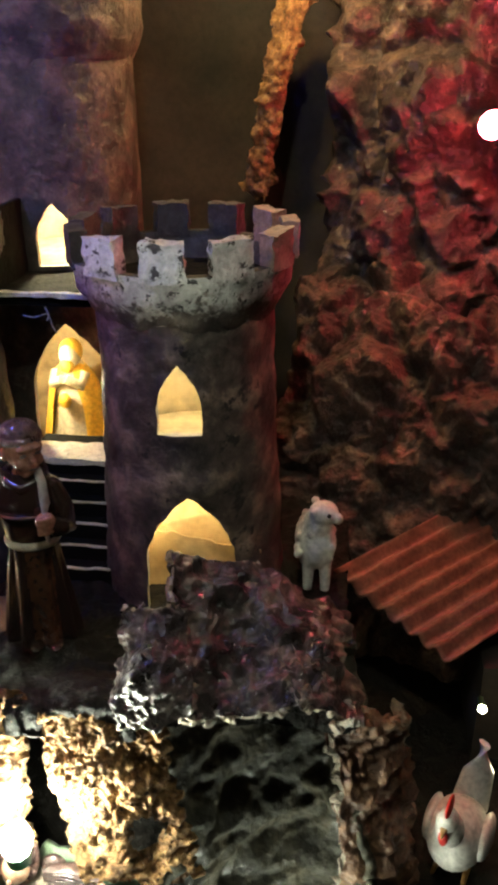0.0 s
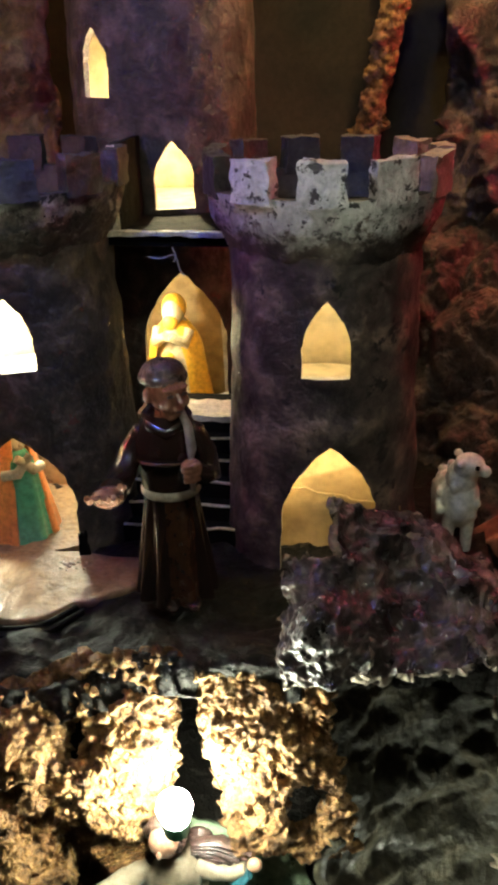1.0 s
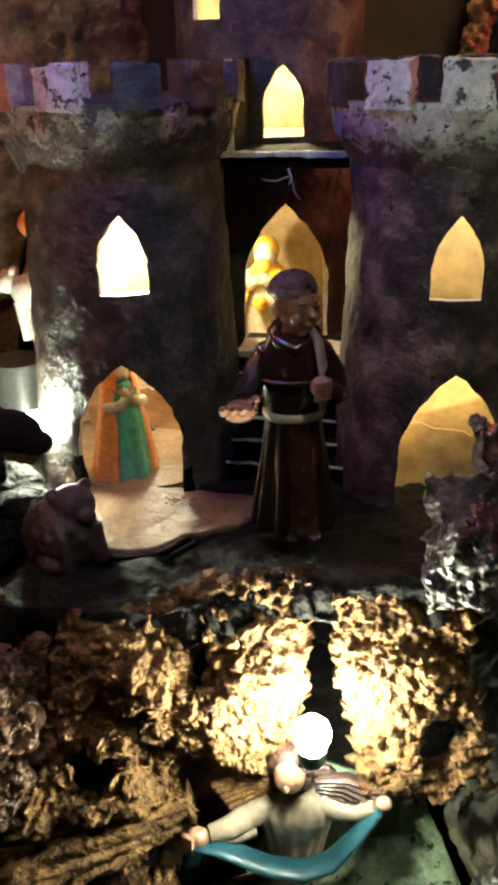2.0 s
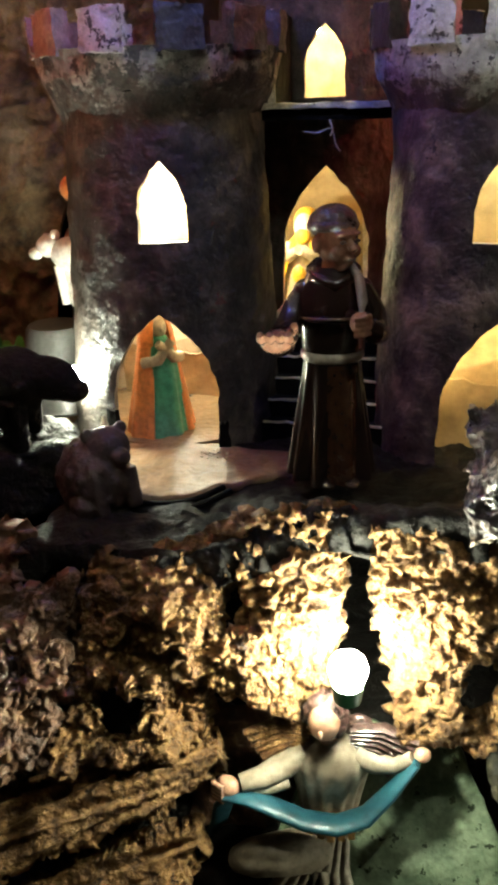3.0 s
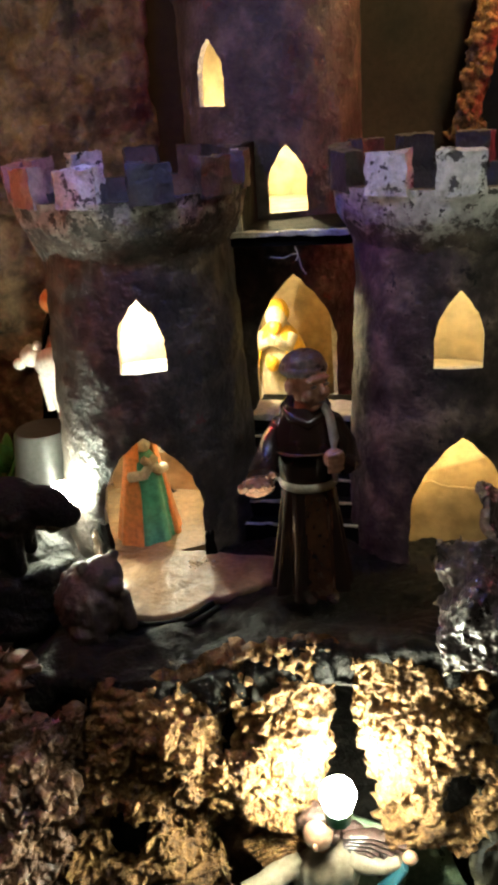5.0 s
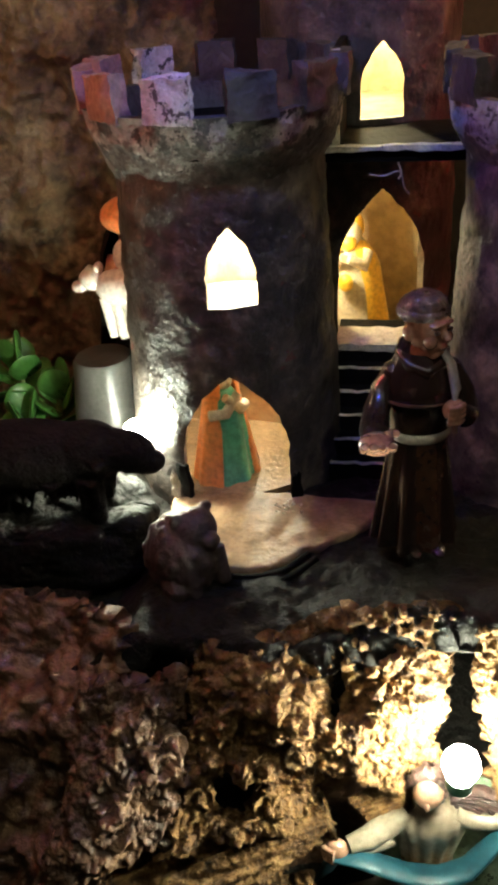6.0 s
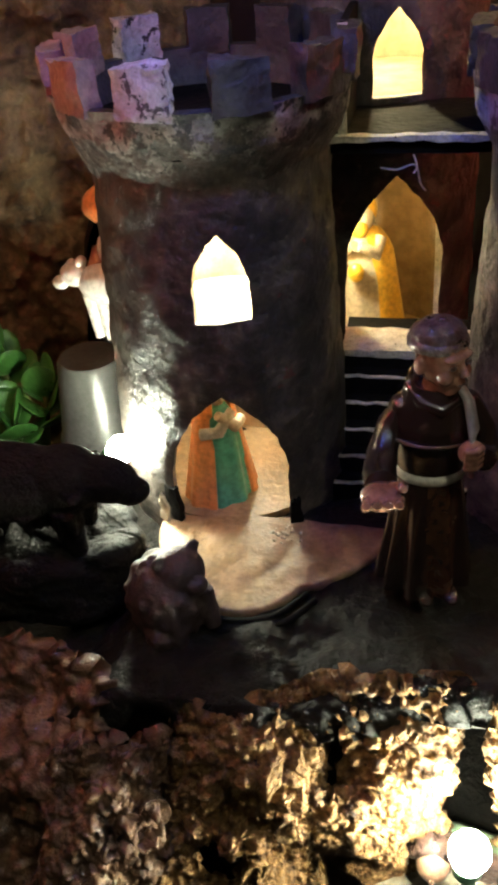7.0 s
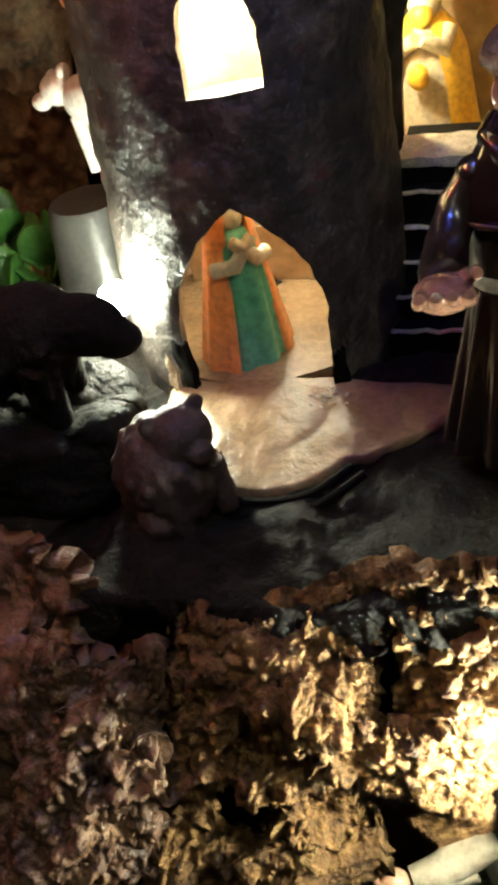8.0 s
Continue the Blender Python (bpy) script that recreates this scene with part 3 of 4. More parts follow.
def with_hole(base, centre, rx, rz):
    def hole(u, v, p):
        a = math.atan2((p.z - centre[1]) / rz, (p.x - centre[0]) / rx)
        d = math.hypot((p.x - centre[0]) / rx, (p.z - centre[1]) / rz)
        return base(u, v, p) or d < 1 + 0.25 * noise.noise(Vector((math.cos(a) * 2, math.sin(a) * 2, 5)))
    return hole


slab("cork_bark", "golden cork bark slab with a straight side", "bark", patch((-0.026, -0.148, -0.07), (0.024, -0.144, -0.074), (-0.028, -0.128, 0.026), (0.027, -0.134, 0.036), (0, -0.008, 0)), 90, 160, CORK, "cork", ragged(0.05), 0.0, 0.008)
slab("cork_bark", "golden cork bark slab lit by the lamp", "bark", patch((0.054, -0.146, -0.092), (0.122, -0.134, -0.094), (0.034, -0.134, 0.027), (0.1, -0.128, 0.026), (0, -0.008, 0)), 90, 170, CORK, "cork", with_hole(ragged(0.06), (0.0945, -0.055), 0.0125, 0.018), 2.0, 0.008)
slab("cork_bark", "pale yellow cork bark chunk", "bark", patch((-0.03, -0.158, -0.062), (0.006, -0.155, -0.07), (-0.05, -0.156, -0.028), (0.0, -0.155, -0.02), (0, -0.006, 0)), 70, 90, (("k", 0.0013, 260), ("k", 0.0012, 150), ("f", 0.0012, 420), ("f", 0.002, 160), ("f", 0.004, 50)), "cork", ragged(0.08), 4.0, 0.008)
ROUGH = (("k", 0.005, 62), ("k", 0.0022, 160), ("t", -0.006, 42), ("f", 0.0026, 190), ("f", 0.0011, 480), ("f", 0.014, 20))
slab("cork_bark", "rough cork bark slab with a dark round hole", "bark", patch((-0.112, -0.192, -0.096), (-0.035, -0.165, -0.085), (-0.103, -0.143, 0.001), (-0.022, -0.13, 0.02), (0, -0.012, 0)), 150, 190, ROUGH, "cork", with_hole(ragged(0.07), (-0.0785, -0.064), 0.021, 0.0185), 6.0, 0.01)
# same bark as its neighbour; the darker material stands for the shade there
slab("cork_bark", "rough cork bark slab darkened for shade beside the slope", "bark", patch((-0.175, -0.214, -0.11), (-0.108, -0.186, -0.096), (-0.16, -0.15, -0.016), (-0.1, -0.147, -0.004), (0, -0.012, 0)), 120, 170, ROUGH, "cork_dark", ragged(0.08), 16.0, 0.01)
slab("cork_beam", "long split strip of cork bark lying aslant", "bark", patch((-0.2, -0.235, -0.165), (-0.034, -0.172, -0.104), (-0.19, -0.2, -0.13), (-0.026, -0.157, -0.084), (0, -0.006, 0)), 190, 60, (("f", 0.005, 30), ("g", 0.006, 110), ("f", 0.001, 400)), "cork", ragged(0.08), 8.0, 0.012)
slab("cork_beam", "split strip of cork bark lying aslant", "bark", patch((-0.21, -0.25, -0.23), (-0.04, -0.2, -0.165), (-0.2, -0.22, -0.18), (-0.035, -0.175, -0.125), (0, -0.008, 0)), 190, 80, (("f", 0.006, 30), ("g", 0.007, 90), ("f", 0.001, 400)), "cork", ragged(0.08), 9.0, 0.012)
slab("cork_bark", "dark reddish bark at the foot of the slope", "bark", patch((-0.36, -0.2, -0.2), (-0.15, -0.2, -0.12), (-0.34, -0.05, -0.02), (-0.14, -0.13, 0.005), (0, 0, 0.02)), 150, 120, (("t", -0.02, 22), ("h", 0.004, 50), ("f", 0.0016, 300), ("f", 0.018, 14)), "cork_dark", None, 11.0, 0.01)
# mossy green slope behind the banner figure
slab("green_slope", "green sponge-painted paper slope with dark specks", "slope", patch((-0.03, -0.185, -0.21), (0.15, -0.185, -0.21), (0.02, -0.118, -0.095), (0.085, -0.118, -0.105), (0, -0.004, 0.004)), 60, 50, (("f", 0.004, 30),), "moss", None, 3.0, 0.006)
slab("red_rock", "dull red-brown painted rock behind the banner figure", "rock", patch((-0.06, -0.15, -0.2), (0.02, -0.145, -0.2), (-0.05, -0.122, -0.095), (0.015, -0.118, -0.095), (0, -0.006, 0)), 50, 60, (("f", 0.008, 30),), "cork_dark", None, 5.0, 0.006)

# rock roof over the grotto, lamplight on its broken edge painted pale
LUMP = (("t", -0.016, 24), ("k", 0.004, 48), ("p", 0.0014, 60), ("h", 0.002, 60), ("k", 0.0011, 150), ("f", 0.0007, 260))
SLATE = (("t", -0.014, 22), ("k", 0.0035, 42), ("p", 0.0013, 55), ("h", 0.002, 70), ("k", 0.0009, 150), ("f", 0.0007, 260))


def boulder(label, place, parts, seed, t, nu=120, nv=120, material="rock", rim=0.0):
    ob = slab("grotto_rock", label, "rock", place, nu, nv, parts, [material, "lit_stone_edge"], ragged(rim, 90, seed), seed, t)
    ob.modifiers["thickness"].material_offset_rim = 1
    return ob


boulder("black varnished rock lump with lamplight painted on its chipped foot", patch((0.081, -0.139, 0.026), (0.122, -0.137, 0.037), (0.077, -0.102, 0.074), (0.114, -0.1, 0.077), (-0.003, -0.011, 0.004)), LUMP, 1.0, 0.005)
boulder("pointed grey-brown varnished rock slab", patch((0.117, -0.136, 0.035), (0.184, -0.122, 0.037), (0.1, -0.073, 0.096), (0.148, -0.045, 0.07), (0.002, 0.004, -0.006)), SLATE, 2.5, 0.005, 140, 140)
boulder("reddish rock flank with lamplight painted on its glossy edge", patch((0.176, -0.126, 0.041), (0.209, -0.114, 0.022), (0.138, -0.048, 0.072), (0.2, 0.0, 0.006), (0.008, -0.006, 0.01)), SLATE, 4.5, 0.005)
boulder("rough rock leg beside the dark grotto", patch((0.2, -0.112, -0.2), (0.262, -0.08, -0.2), (0.194, -0.1, 0.018), (0.236, -0.06, 0.006), (0.004, -0.01, 0)), (("t", -0.014, 22), ("h", 0.004, 45), ("k", 0.002, 90), ("f", 0.0012, 250)), 6.5, 0.008, 80, 160, "cork_dark", 0.16)
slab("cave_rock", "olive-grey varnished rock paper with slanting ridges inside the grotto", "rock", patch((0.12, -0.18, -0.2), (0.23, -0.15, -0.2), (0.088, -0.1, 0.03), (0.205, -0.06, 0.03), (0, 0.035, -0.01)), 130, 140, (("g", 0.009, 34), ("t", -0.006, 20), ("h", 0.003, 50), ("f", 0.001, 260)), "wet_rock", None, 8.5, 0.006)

# bark heap on the right behind the tower
HEAP = (("k", 0.034, 13), ("t", -0.03, 13), ("k", 0.007, 42), ("h", 0.004, 40), ("k", 0.003, 90), ("f", 0.002, 220))
slab("bark_mound", "heap of dark rough cork bark", "bark", patch((0.11, 0.11, -0.12), (0.42, 0.08, -0.12), (0.15, 0.26, 0.17), (0.42, 0.24, 0.2), (0, -0.03, 0.02)), 190, 190, HEAP, "heap", None, 1.0, 0.01)
slab("bark_mound", "upright cork bark wall lit red and amber", "bark", patch((0.165, 0.27, 0.12), (0.45, 0.2, 0.12), (0.165, 0.33, 0.47), (0.45, 0.24, 0.47), (0, -0.02, 0)), 170, 180, HEAP, "heap", None, 3.0, 0.01)
slab("bark_strip", "narrow upright strip of ridged bark", "bark", patch((0.094, 0.29, 0.23), (0.116, 0.285, 0.23), (0.125, 0.29, 0.4), (0.155, 0.285, 0.4), (0, -0.01, 0)), 30, 110, (("b", 0.004, 55), ("k", 0.003, 110), ("f", 0.003, 90)), "cork", ragged(0.06), 5.0, 0.012)
# crumpled paper cliff on the left
slab("paper_cliff", "brown crumpled rock paper cliff with a dark hollow", "cliff", patch((-0.62, 0.13, -0.15), (-0.16, 0.26, -0.15), (-0.62, 0.16, 0.42), (-0.16, 0.3, 0.42), (0, 0.02, 0)), 190, 210, (("t", -0.036, 10), ("h", 0.012, 20), ("t", -0.012, 36), ("k", 0.004, 70), ("f", 0.002, 220)), "cliff", None, 2.0, 0.006)

# corrugated roof on the right
def corr_at(u, v):
    p = lerp(lerp((0.1904, 0.06, -0.0054), (0.2756, 0.02, -0.0477), u), lerp((0.2864, 0.1405, 0.0105), (0.3716, 0.1005, -0.0318), u), v)
    return p + Vector((0, 0, 0.0055 * math.cos(u * math.pi * 7) ** 2))


slab("corrugated_roof", "red-brown corrugated card roof of a hut", "roof", corr_at, 130, 20, (("f", 0.0012, 60),), "corrugated", None, 0.0, 0.002)
bm = bmesh.new()
box(bm, (0.3, 0.03, -0.15), (0.4, 0.12, -0.055), 0, 0.001, 4)
tagged(part("hut", bm, "dark", smooth=False), "small dark hut under a corrugated roof", "hut")


# ---- figures and animals, painted plaster ----
def statue(name, label, category, bm, mats, at, turn=0, scale=(1, 1, 1)):
    me = finish(name, bm, mats, True, 70)
    if len(mats) == 1:
        raw = new("raw", me)
        mod = raw.modifiers.new("fuse", "REMESH")
        mod.mode, mod.voxel_size = "VOXEL", 0.0009
        mod = raw.modifiers.new("soften", "SMOOTH")
        mod.factor, mod.iterations = 0.6, 7
        me = bpy.data.meshes.new_from_object(raw.evaluated_get(bpy.context.evaluated_depsgraph_get()))
        me.name = name
        bpy.data.objects.remove(raw)
        me.shade_smooth()
    ob = new(name, me)
    ob.matrix_basis = pose(*at, 0, 0, turn) @ Matrix.Diagonal((*scale, 1))
    return tagged(ob, label, category)


def fuse(bm, voxel, rounds, idx):
    """Melts the balls and limbs of a bmesh into one soft skin."""
    raw = new("raw", finish("raw", bm, "skin"))
    mod = raw.modifiers.new("fuse", "REMESH")
    mod.mode, mod.voxel_size = "VOXEL", voxel
    mod = raw.modifiers.new("soften", "SMOOTH")
    mod.factor, mod.iterations = 0.5, rounds
    me = bpy.data.meshes.new_from_object(raw.evaluated_get(bpy.context.evaluated_depsgraph_get()))
    bpy.data.objects.remove(raw)
    out = bmesh.new()
    out.from_mesh(me)
    bpy.data.meshes.remove(me)
    for f in out.faces:
        f.material_index = idx
    return out


def monk_head():
    bm = bmesh.new()
    ball(bm, (0, -0.001, 0.109), (0.0068, 0.0068, 0.009))
    ball(bm, (0, -0.002, 0.1225), (0.0103, 0.0113, 0.0128), seg=28, rings=20)
    ball(bm, (0, -0.0065, 0.1148), (0.0072, 0.0066, 0.0068), seg=20, rings=14)
    ball(bm, (0, -0.0105, 0.1112), (0.0032, 0.003, 0.0028))
    tube(bm, [(0, -0.0122, 0.1232), (0, -0.0145, 0.1205), (0, -0.0158, 0.1182)], [0.0014, 0.0018, 0.0024], 0, 10)
    ball(bm, (0, -0.0115, 0.1255), (0.0076, 0.0026, 0.0017))
    for q in (-1, 1):
        ball(bm, (q * 0.0052, -0.0095, 0.1172), (0.0034, 0.0036, 0.0034))
        ball(bm, (q * 0.0106, 0.0, 0.1205), (0.0018, 0.0032, 0.0042))
    ball(bm, (0, -0.0128, 0.1142), (0.0032, 0.0018, 0.0016))
    return fuse(bm, 0.00055, 5, 1)


def monk():
    """Brown-robed figure, facing -y, 0.14 high: one arm held out with an open palm, the other bent to the chest."""
    bm = monk_head()
    ball(bm, (0, 0.0012, 0.1298), (0.0118, 0.0124, 0.0084), 2, (-10, 0, 0), 28, 16)
    lathe(bm, [(0.0108, 0.1262), (0.0124, 0.127), (0.0128, 0.129), (0.0118, 0.1312)], 2, 60, pleat=0.04, pleats=22, at=(0, 0.0008, 0))
    for q in (-1, 1):
        ball(bm, (q * 0.0043, -0.0128, 0.1222), (0.0019, 0.0011, 0.0009), 2)
    ball(bm, (0, -0.0143, 0.114), (0.0026, 0.0007, 0.0005), 2)
    for v in bm.verts:
        k = min(1, max(0, (v.co.z - 0.106) / 0.006))
        v.co = Matrix.Rotation(radians(34) * k, 3, "Z") @ v.co
    lathe(bm, [(0.0208, 0.0), (0.0205, 0.006), (0.0192, 0.02), (0.0172, 0.04), (0.0152, 0.058), (0.0146, 0.066)], 0, 120, squash=0.86, pleat=0.17, pleats=10)
    for f in bm.faces:
        c = f.calc_center_median()
        if f.material_index == 0 and c.z < 0.07 and not (-0.003 < c.x < 0.012 and c.y < 0):
            f.material_index = 5
    lathe(bm, [(0.0146, 0.062), (0.0158, 0.07), (0.0166, 0.08), (0.0162, 0.09), (0.0145, 0.098), (0.0105, 0.104), (0.008, 0.108)], 5, 40, squash=0.82)
    lathe(bm, [(0.0178, 0.0845), (0.0186, 0.086), (0.0186, 0.09), (0.0178, 0.097), (0.0145, 0.1035), (0.0125, 0.1075), (0.011, 0.11), (0.009, 0.1085)], 5, 60, squash=0.88, pleat=0.04, pleats=5)
    lathe(bm, [(0.0152, 0.0635), (0.0164, 0.065), (0.0164, 0.067), (0.0152, 0.0685)], 3, 40, squash=0.86)
    ring = [(0.0189 * math.cos(b), 0.0168 * math.sin(b), 0.0855 - 0.0015 * math.sin(b)) for b in [2 * math.pi * i / 32 for i in range(33)]]
    tube(bm, ring, [0.0009] * 33, 0, 8)
    tube(bm, [(-0.0108, 0.001, 0.1075), (-0.0076, -0.0085, 0.1045), (0.0, -0.0128, 0.102), (0.0076, -0.0085, 0.1045), (0.0108, 0.001, 0.1075), (0.0076, 0.009, 0.109), (0, 0.0115, 0.1095), (-0.0076, 0.009, 0.109), (-0.0108, 0.001, 0.1075)], [0.003] * 9, 5, 12)
    ball(bm, (0, 0.0115, 0.1), (0.008, 0.005, 0.0095), 5)
    for x in (-0.0135, 0.0138):
        ball(bm, (x, 0, 0.0972), (0.0066, 0.0068, 0.0064), 5, seg=20, rings=14)
    # open hand held out
    tube(bm, [(-0.0125, 0.0, 0.0985), (-0.019, -0.002, 0.09), (-0.0235, -0.009, 0.081), (-0.0262, -0.022, 0.079), (-0.027, -0.034, 0.082)], [0.006, 0.0064, 0.0068, 0.0074, 0.0072], 5, 16)
    hand = bmesh.new()
    ball(hand, (-0.0285, -0.043, 0.0842), (0.0082, 0.011, 0.0055), 0, (-20, 0, 10))
    for i in range(4):
        tube(hand, [(-0.0345 + i * 0.0042, -0.048, 0.0862), (-0.036 + i * 0.0043, -0.0545, 0.0885), (-0.0362 + i * 0.0042, -0.0575, 0.0915)], [0.0024, 0.0021, 0.0017], 0, 8)
    tube(hand, [(-0.023, -0.04, 0.0865), (-0.0205, -0.046, 0.091), (-0.021, -0.051, 0.0935)], [0.0026, 0.0022, 0.0017], 0, 8)
    other = bmesh.new()
    ball(other, (0.0125, -0.0195, 0.086), (0.006, 0.0048, 0.0056))
    for i in range(4):
        tube(other, [(0.0165, -0.0215, 0.0898 - i * 0.0027), (0.0135, -0.0245, 0.0895 - i * 0.0027), (0.0085, -0.0238, 0.0888 - i * 0.0027)], [0.0016, 0.0016, 0.0013], 0, 8)
    for h in (hand, other):
        h = fuse(h, 0.0005, 3, 1)
        me = bpy.data.meshes.new("hand_shape")
        h.to_mesh(me)
        h.free()
        bm.from_mesh(me)
        bpy.data.meshes.remove(me)
    tube(bm, [(0.0135, 0.0, 0.098), (0.0195, -0.004, 0.087), (0.0212, -0.01, 0.078), (0.0185, -0.0165, 0.081), (0.015, -0.0185, 0.0845)], [0.0064, 0.0068, 0.0068, 0.006, 0.005], 5, 16)
    tube(bm, [(0.0078, -0.003, 0.111), (0.0115, -0.0115, 0.106), (0.013, -0.0175, 0.096), (0.012, -0.0205, 0.086), (0.013, -0.0205, 0.074)], [0.0022, 0.0028, 0.003, 0.0025, 0.0018], 4, 10, 0.6)
    for q in (-1, 1):
        ball(bm, (0.004 + q * 0.006, -0.0175, 0.002), (0.004, 0.0075, 0.0025), 5)
    return bm


statue("monk_figure", "glazed brown monk figurine with a white cord belt", "figurine", monk(), ["robe", "skin_shaded", "hair", "cord", "ash", "cape"], (0.008, -0.043, 0.0095), 11, (1.03, 1.03, 1.065))


def robed(h, cloak, hood=True):
    """A plain cloaked figure of height h, facing -y: gown inside (0), cloak round it (1), head (2)."""
    bm = bmesh.new()
    lathe(bm, [(0.26 * h, 0), (0.25 * h, 0.03 * h), (0.19 * h, 0.35 * h), (0.15 * h, 0.65 * h), (0.11 * h, 0.78 * h), (0.05 * h, 0.85 * h)], 0, 40, squash=0.7, pleat=0.07, pleats=8)
    vs, seg, rows = [], 28, 14
    for i in range(rows + 1):
        k = i / rows
        z = h * (0.02 + (0.96 if hood else 0.8) * k)
        r = h * (0.31 - 0.14 * k) if k < 0.7 else h * (0.212 - 0.14 * (k - 0.7) / 0.3 * ((k - 0.7) / 0.3))
        if hood and k > 0.98:
            r = 0.03 * h
        for j in range(seg + 1):
            gap = cloak * (1 - 0.55 * max(0, k - 0.6) / 0.4)
            b = -math.pi / 2 + gap + (2 * math.pi - 2 * gap) * j / seg
            q = r * (1 + 0.04 * math.cos(7 * b) * (1 - k))
            vs.append((q * math.cos(b), 0.78 * q * math.sin(b), z))
    add(bm, vs, [(i * (seg + 1) + j, i * (seg + 1) + j + 1, (i + 1) * (seg + 1) + j + 1, (i + 1) * (seg + 1) + j) for i in range(rows) for j in range(seg)], 1)
    ball(bm, (0, -0.03 * h, 0.87 * h), (0.085 * h, 0.09 * h, 0.11 * h), 2)
    for s in (-1, 1):
        tube(bm, [(s * 0.12 * h, -0.04 * h, 0.74 * h), (s * 0.11 * h, -0.11 * h, 0.66 * h), (s * 0.015 * h, -0.16 * h, 0.72 * h)], [0.045 * h, 0.05 * h, 0.035 * h], 2, 10)
    return bm


def woman(h):
    """A hooded figure facing -y: gown (0) pushed forward out of a cloak (1) that falls from the head, crossed arms and face (2)."""
    bm = bmesh.new()
    lathe(bm, [(0.2 * h, 0.0), (0.195 * h, 0.03 * h), (0.16 * h, 0.3 * h), (0.125 * h, 0.58 * h), (0.1 * h, 0.72 * h), (0.05 * h, 0.8 * h)], 0, 80, at=(0, -0.075 * h, 0), squash=0.75, pleat=0.1, pleats=9)
    vs, seg, rows = [], 40, 24
    for i in range(rows + 1):
        k = i / rows
        r = h * (0.285 - 0.13 * min(1, k / 0.72)) if k < 0.72 else h * 0.155 * math.sqrt(max(0.0, 1 - ((k - 0.72) / 0.285) ** 2))
        gap = 0.6 - 0.12 * k
        for j in range(seg + 1):
            b = -math.pi / 2 + gap + (2 * math.pi - 2 * gap) * j / seg
            q = r * (1 + 0.05 * math.cos(9 * b + 1) * (1 - k))
            vs.append((q * math.cos(b), 0.8 * q * math.sin(b), h * (0.0 + k)))
    n = len(vs)
    vs += [(0.88 * x, 0.88 * y, z * 0.985) for x, y, z in vs]
    w = seg + 1
    fs = []
    for i in range(rows):
        for j in range(seg):
            f = (i * w + j, i * w + j + 1, (i + 1) * w + j + 1, (i + 1) * w + j)
            fs += [f, tuple(n + q for q in reversed(f))]
        for j in (0, seg):
            fs.append((i * w + j, (i + 1) * w + j, n + (i + 1) * w + j, n + i * w + j))
    fs += [(j, j + 1, n + j + 1, n + j) for j in range(seg)]
    add(bm, vs, fs, 1)
    ball(bm, (0, -0.04 * h, 0.86 * h), (0.07 * h, 0.075 * h, 0.095 * h), 2, seg=20, rings=14)
    ball(bm, (0, -0.112 * h, 0.845 * h), (0.014 * h, 0.014 * h, 0.02 * h), 2)
    for q in (-1, 1):
        tube(bm, [(q * 0.16 * h, -0.07 * h, 0.6 * h), (q * 0.07 * h, -0.165 * h, 0.63 * h), (-q * 0.06 * h, -0.15 * h, 0.76 * h)], [0.045 * h, 0.045 * h, 0.034 * h], 2, 14)
    return bm


statue("woman_figure", "painted figurine with a green gown and orange cloak, arms crossed", "figurine", woman(0.081), ["green", "orange", "cream_robe"], (-0.113, 0.022, 0.0035), 44)
bm = robed(0.112, 0.62, False)
ball(bm, (0.0, -0.0205, 0.062), (0.006, 0.004, 0.007), 3)
# hair and beard in the cloak's yellow: the lamp's glow put into the colour
ball(bm, (0.0, -0.0005, 0.1005), (0.0105, 0.0105, 0.0115), 3, seg=20, rings=14)
ball(bm, (0.0, -0.0105, 0.0905), (0.0066, 0.005, 0.0068), 3)
statue("saint_figure", "yellow-cloaked plaster figurine with pale gown", "figurine", bm, ["cream_robe", "yellow", "cream_robe", "yellow"], (-0.043, 0.2, 0.012), -8, (0.98, 0.98, 1))


def sheep():
    bm = bmesh.new()
    ball(bm, (-0.004, 0.016, 0.032), (0.0155, 0.024, 0.0155), 0, (-20, 0, 0), 20, 14)
    ball(bm, (0.0, -0.002, 0.037), (0.0145, 0.0135, 0.02), 0, (-10, 0, 0), 20, 14)
    ball(bm, (0.0, -0.003, 0.054), (0.0115, 0.0115, 0.012), 0, seg=20, rings=14)
    rnd = random.Random(3)
    for i in range(46):
        a, b = i * 2.4, rnd.uniform(-1, 1)
        ball(bm, (-0.002 + 0.0135 * math.cos(a), 0.008 + 0.02 * b, 0.036 + 0.014 * math.sin(a)), (0.0036, 0.0036, 0.0036), 0, seg=8, rings=6)
    ball(bm, (0.004, -0.007, 0.064), (0.012, 0.0095, 0.0088), 0, (0, 8, 25), 18, 14)
    ball(bm, (0.0145, -0.0115, 0.0622), (0.0048, 0.0042, 0.0042), 0, (0, 15, 25))
    for s in (-1, 1):
        ball(bm, (-0.003, -0.005 + s * 0.009, 0.068), (0.0035, 0.0045, 0.0026), 0)
        tube(bm, [(s * 0.0065, -0.006, 0.026), (s * 0.007, -0.007, 0.0)], [0.0055, 0.0038], 0, 10)
        tube(bm, [(s * 0.008 - 0.004, 0.03, 0.026), (s * 0.008 - 0.004, 0.032, 0.0)], [0.006, 0.0038], 0, 10)
    return bm


bm = fuse(sheep(), 0.0009, 6, 0)
for x, y in ((0.0085, -0.0165), (0.0125, -0.002)):
    ball(bm, (x, y, 0.0665), (0.0017, 0.0015, 0.0017), 1, seg=10, rings=8)
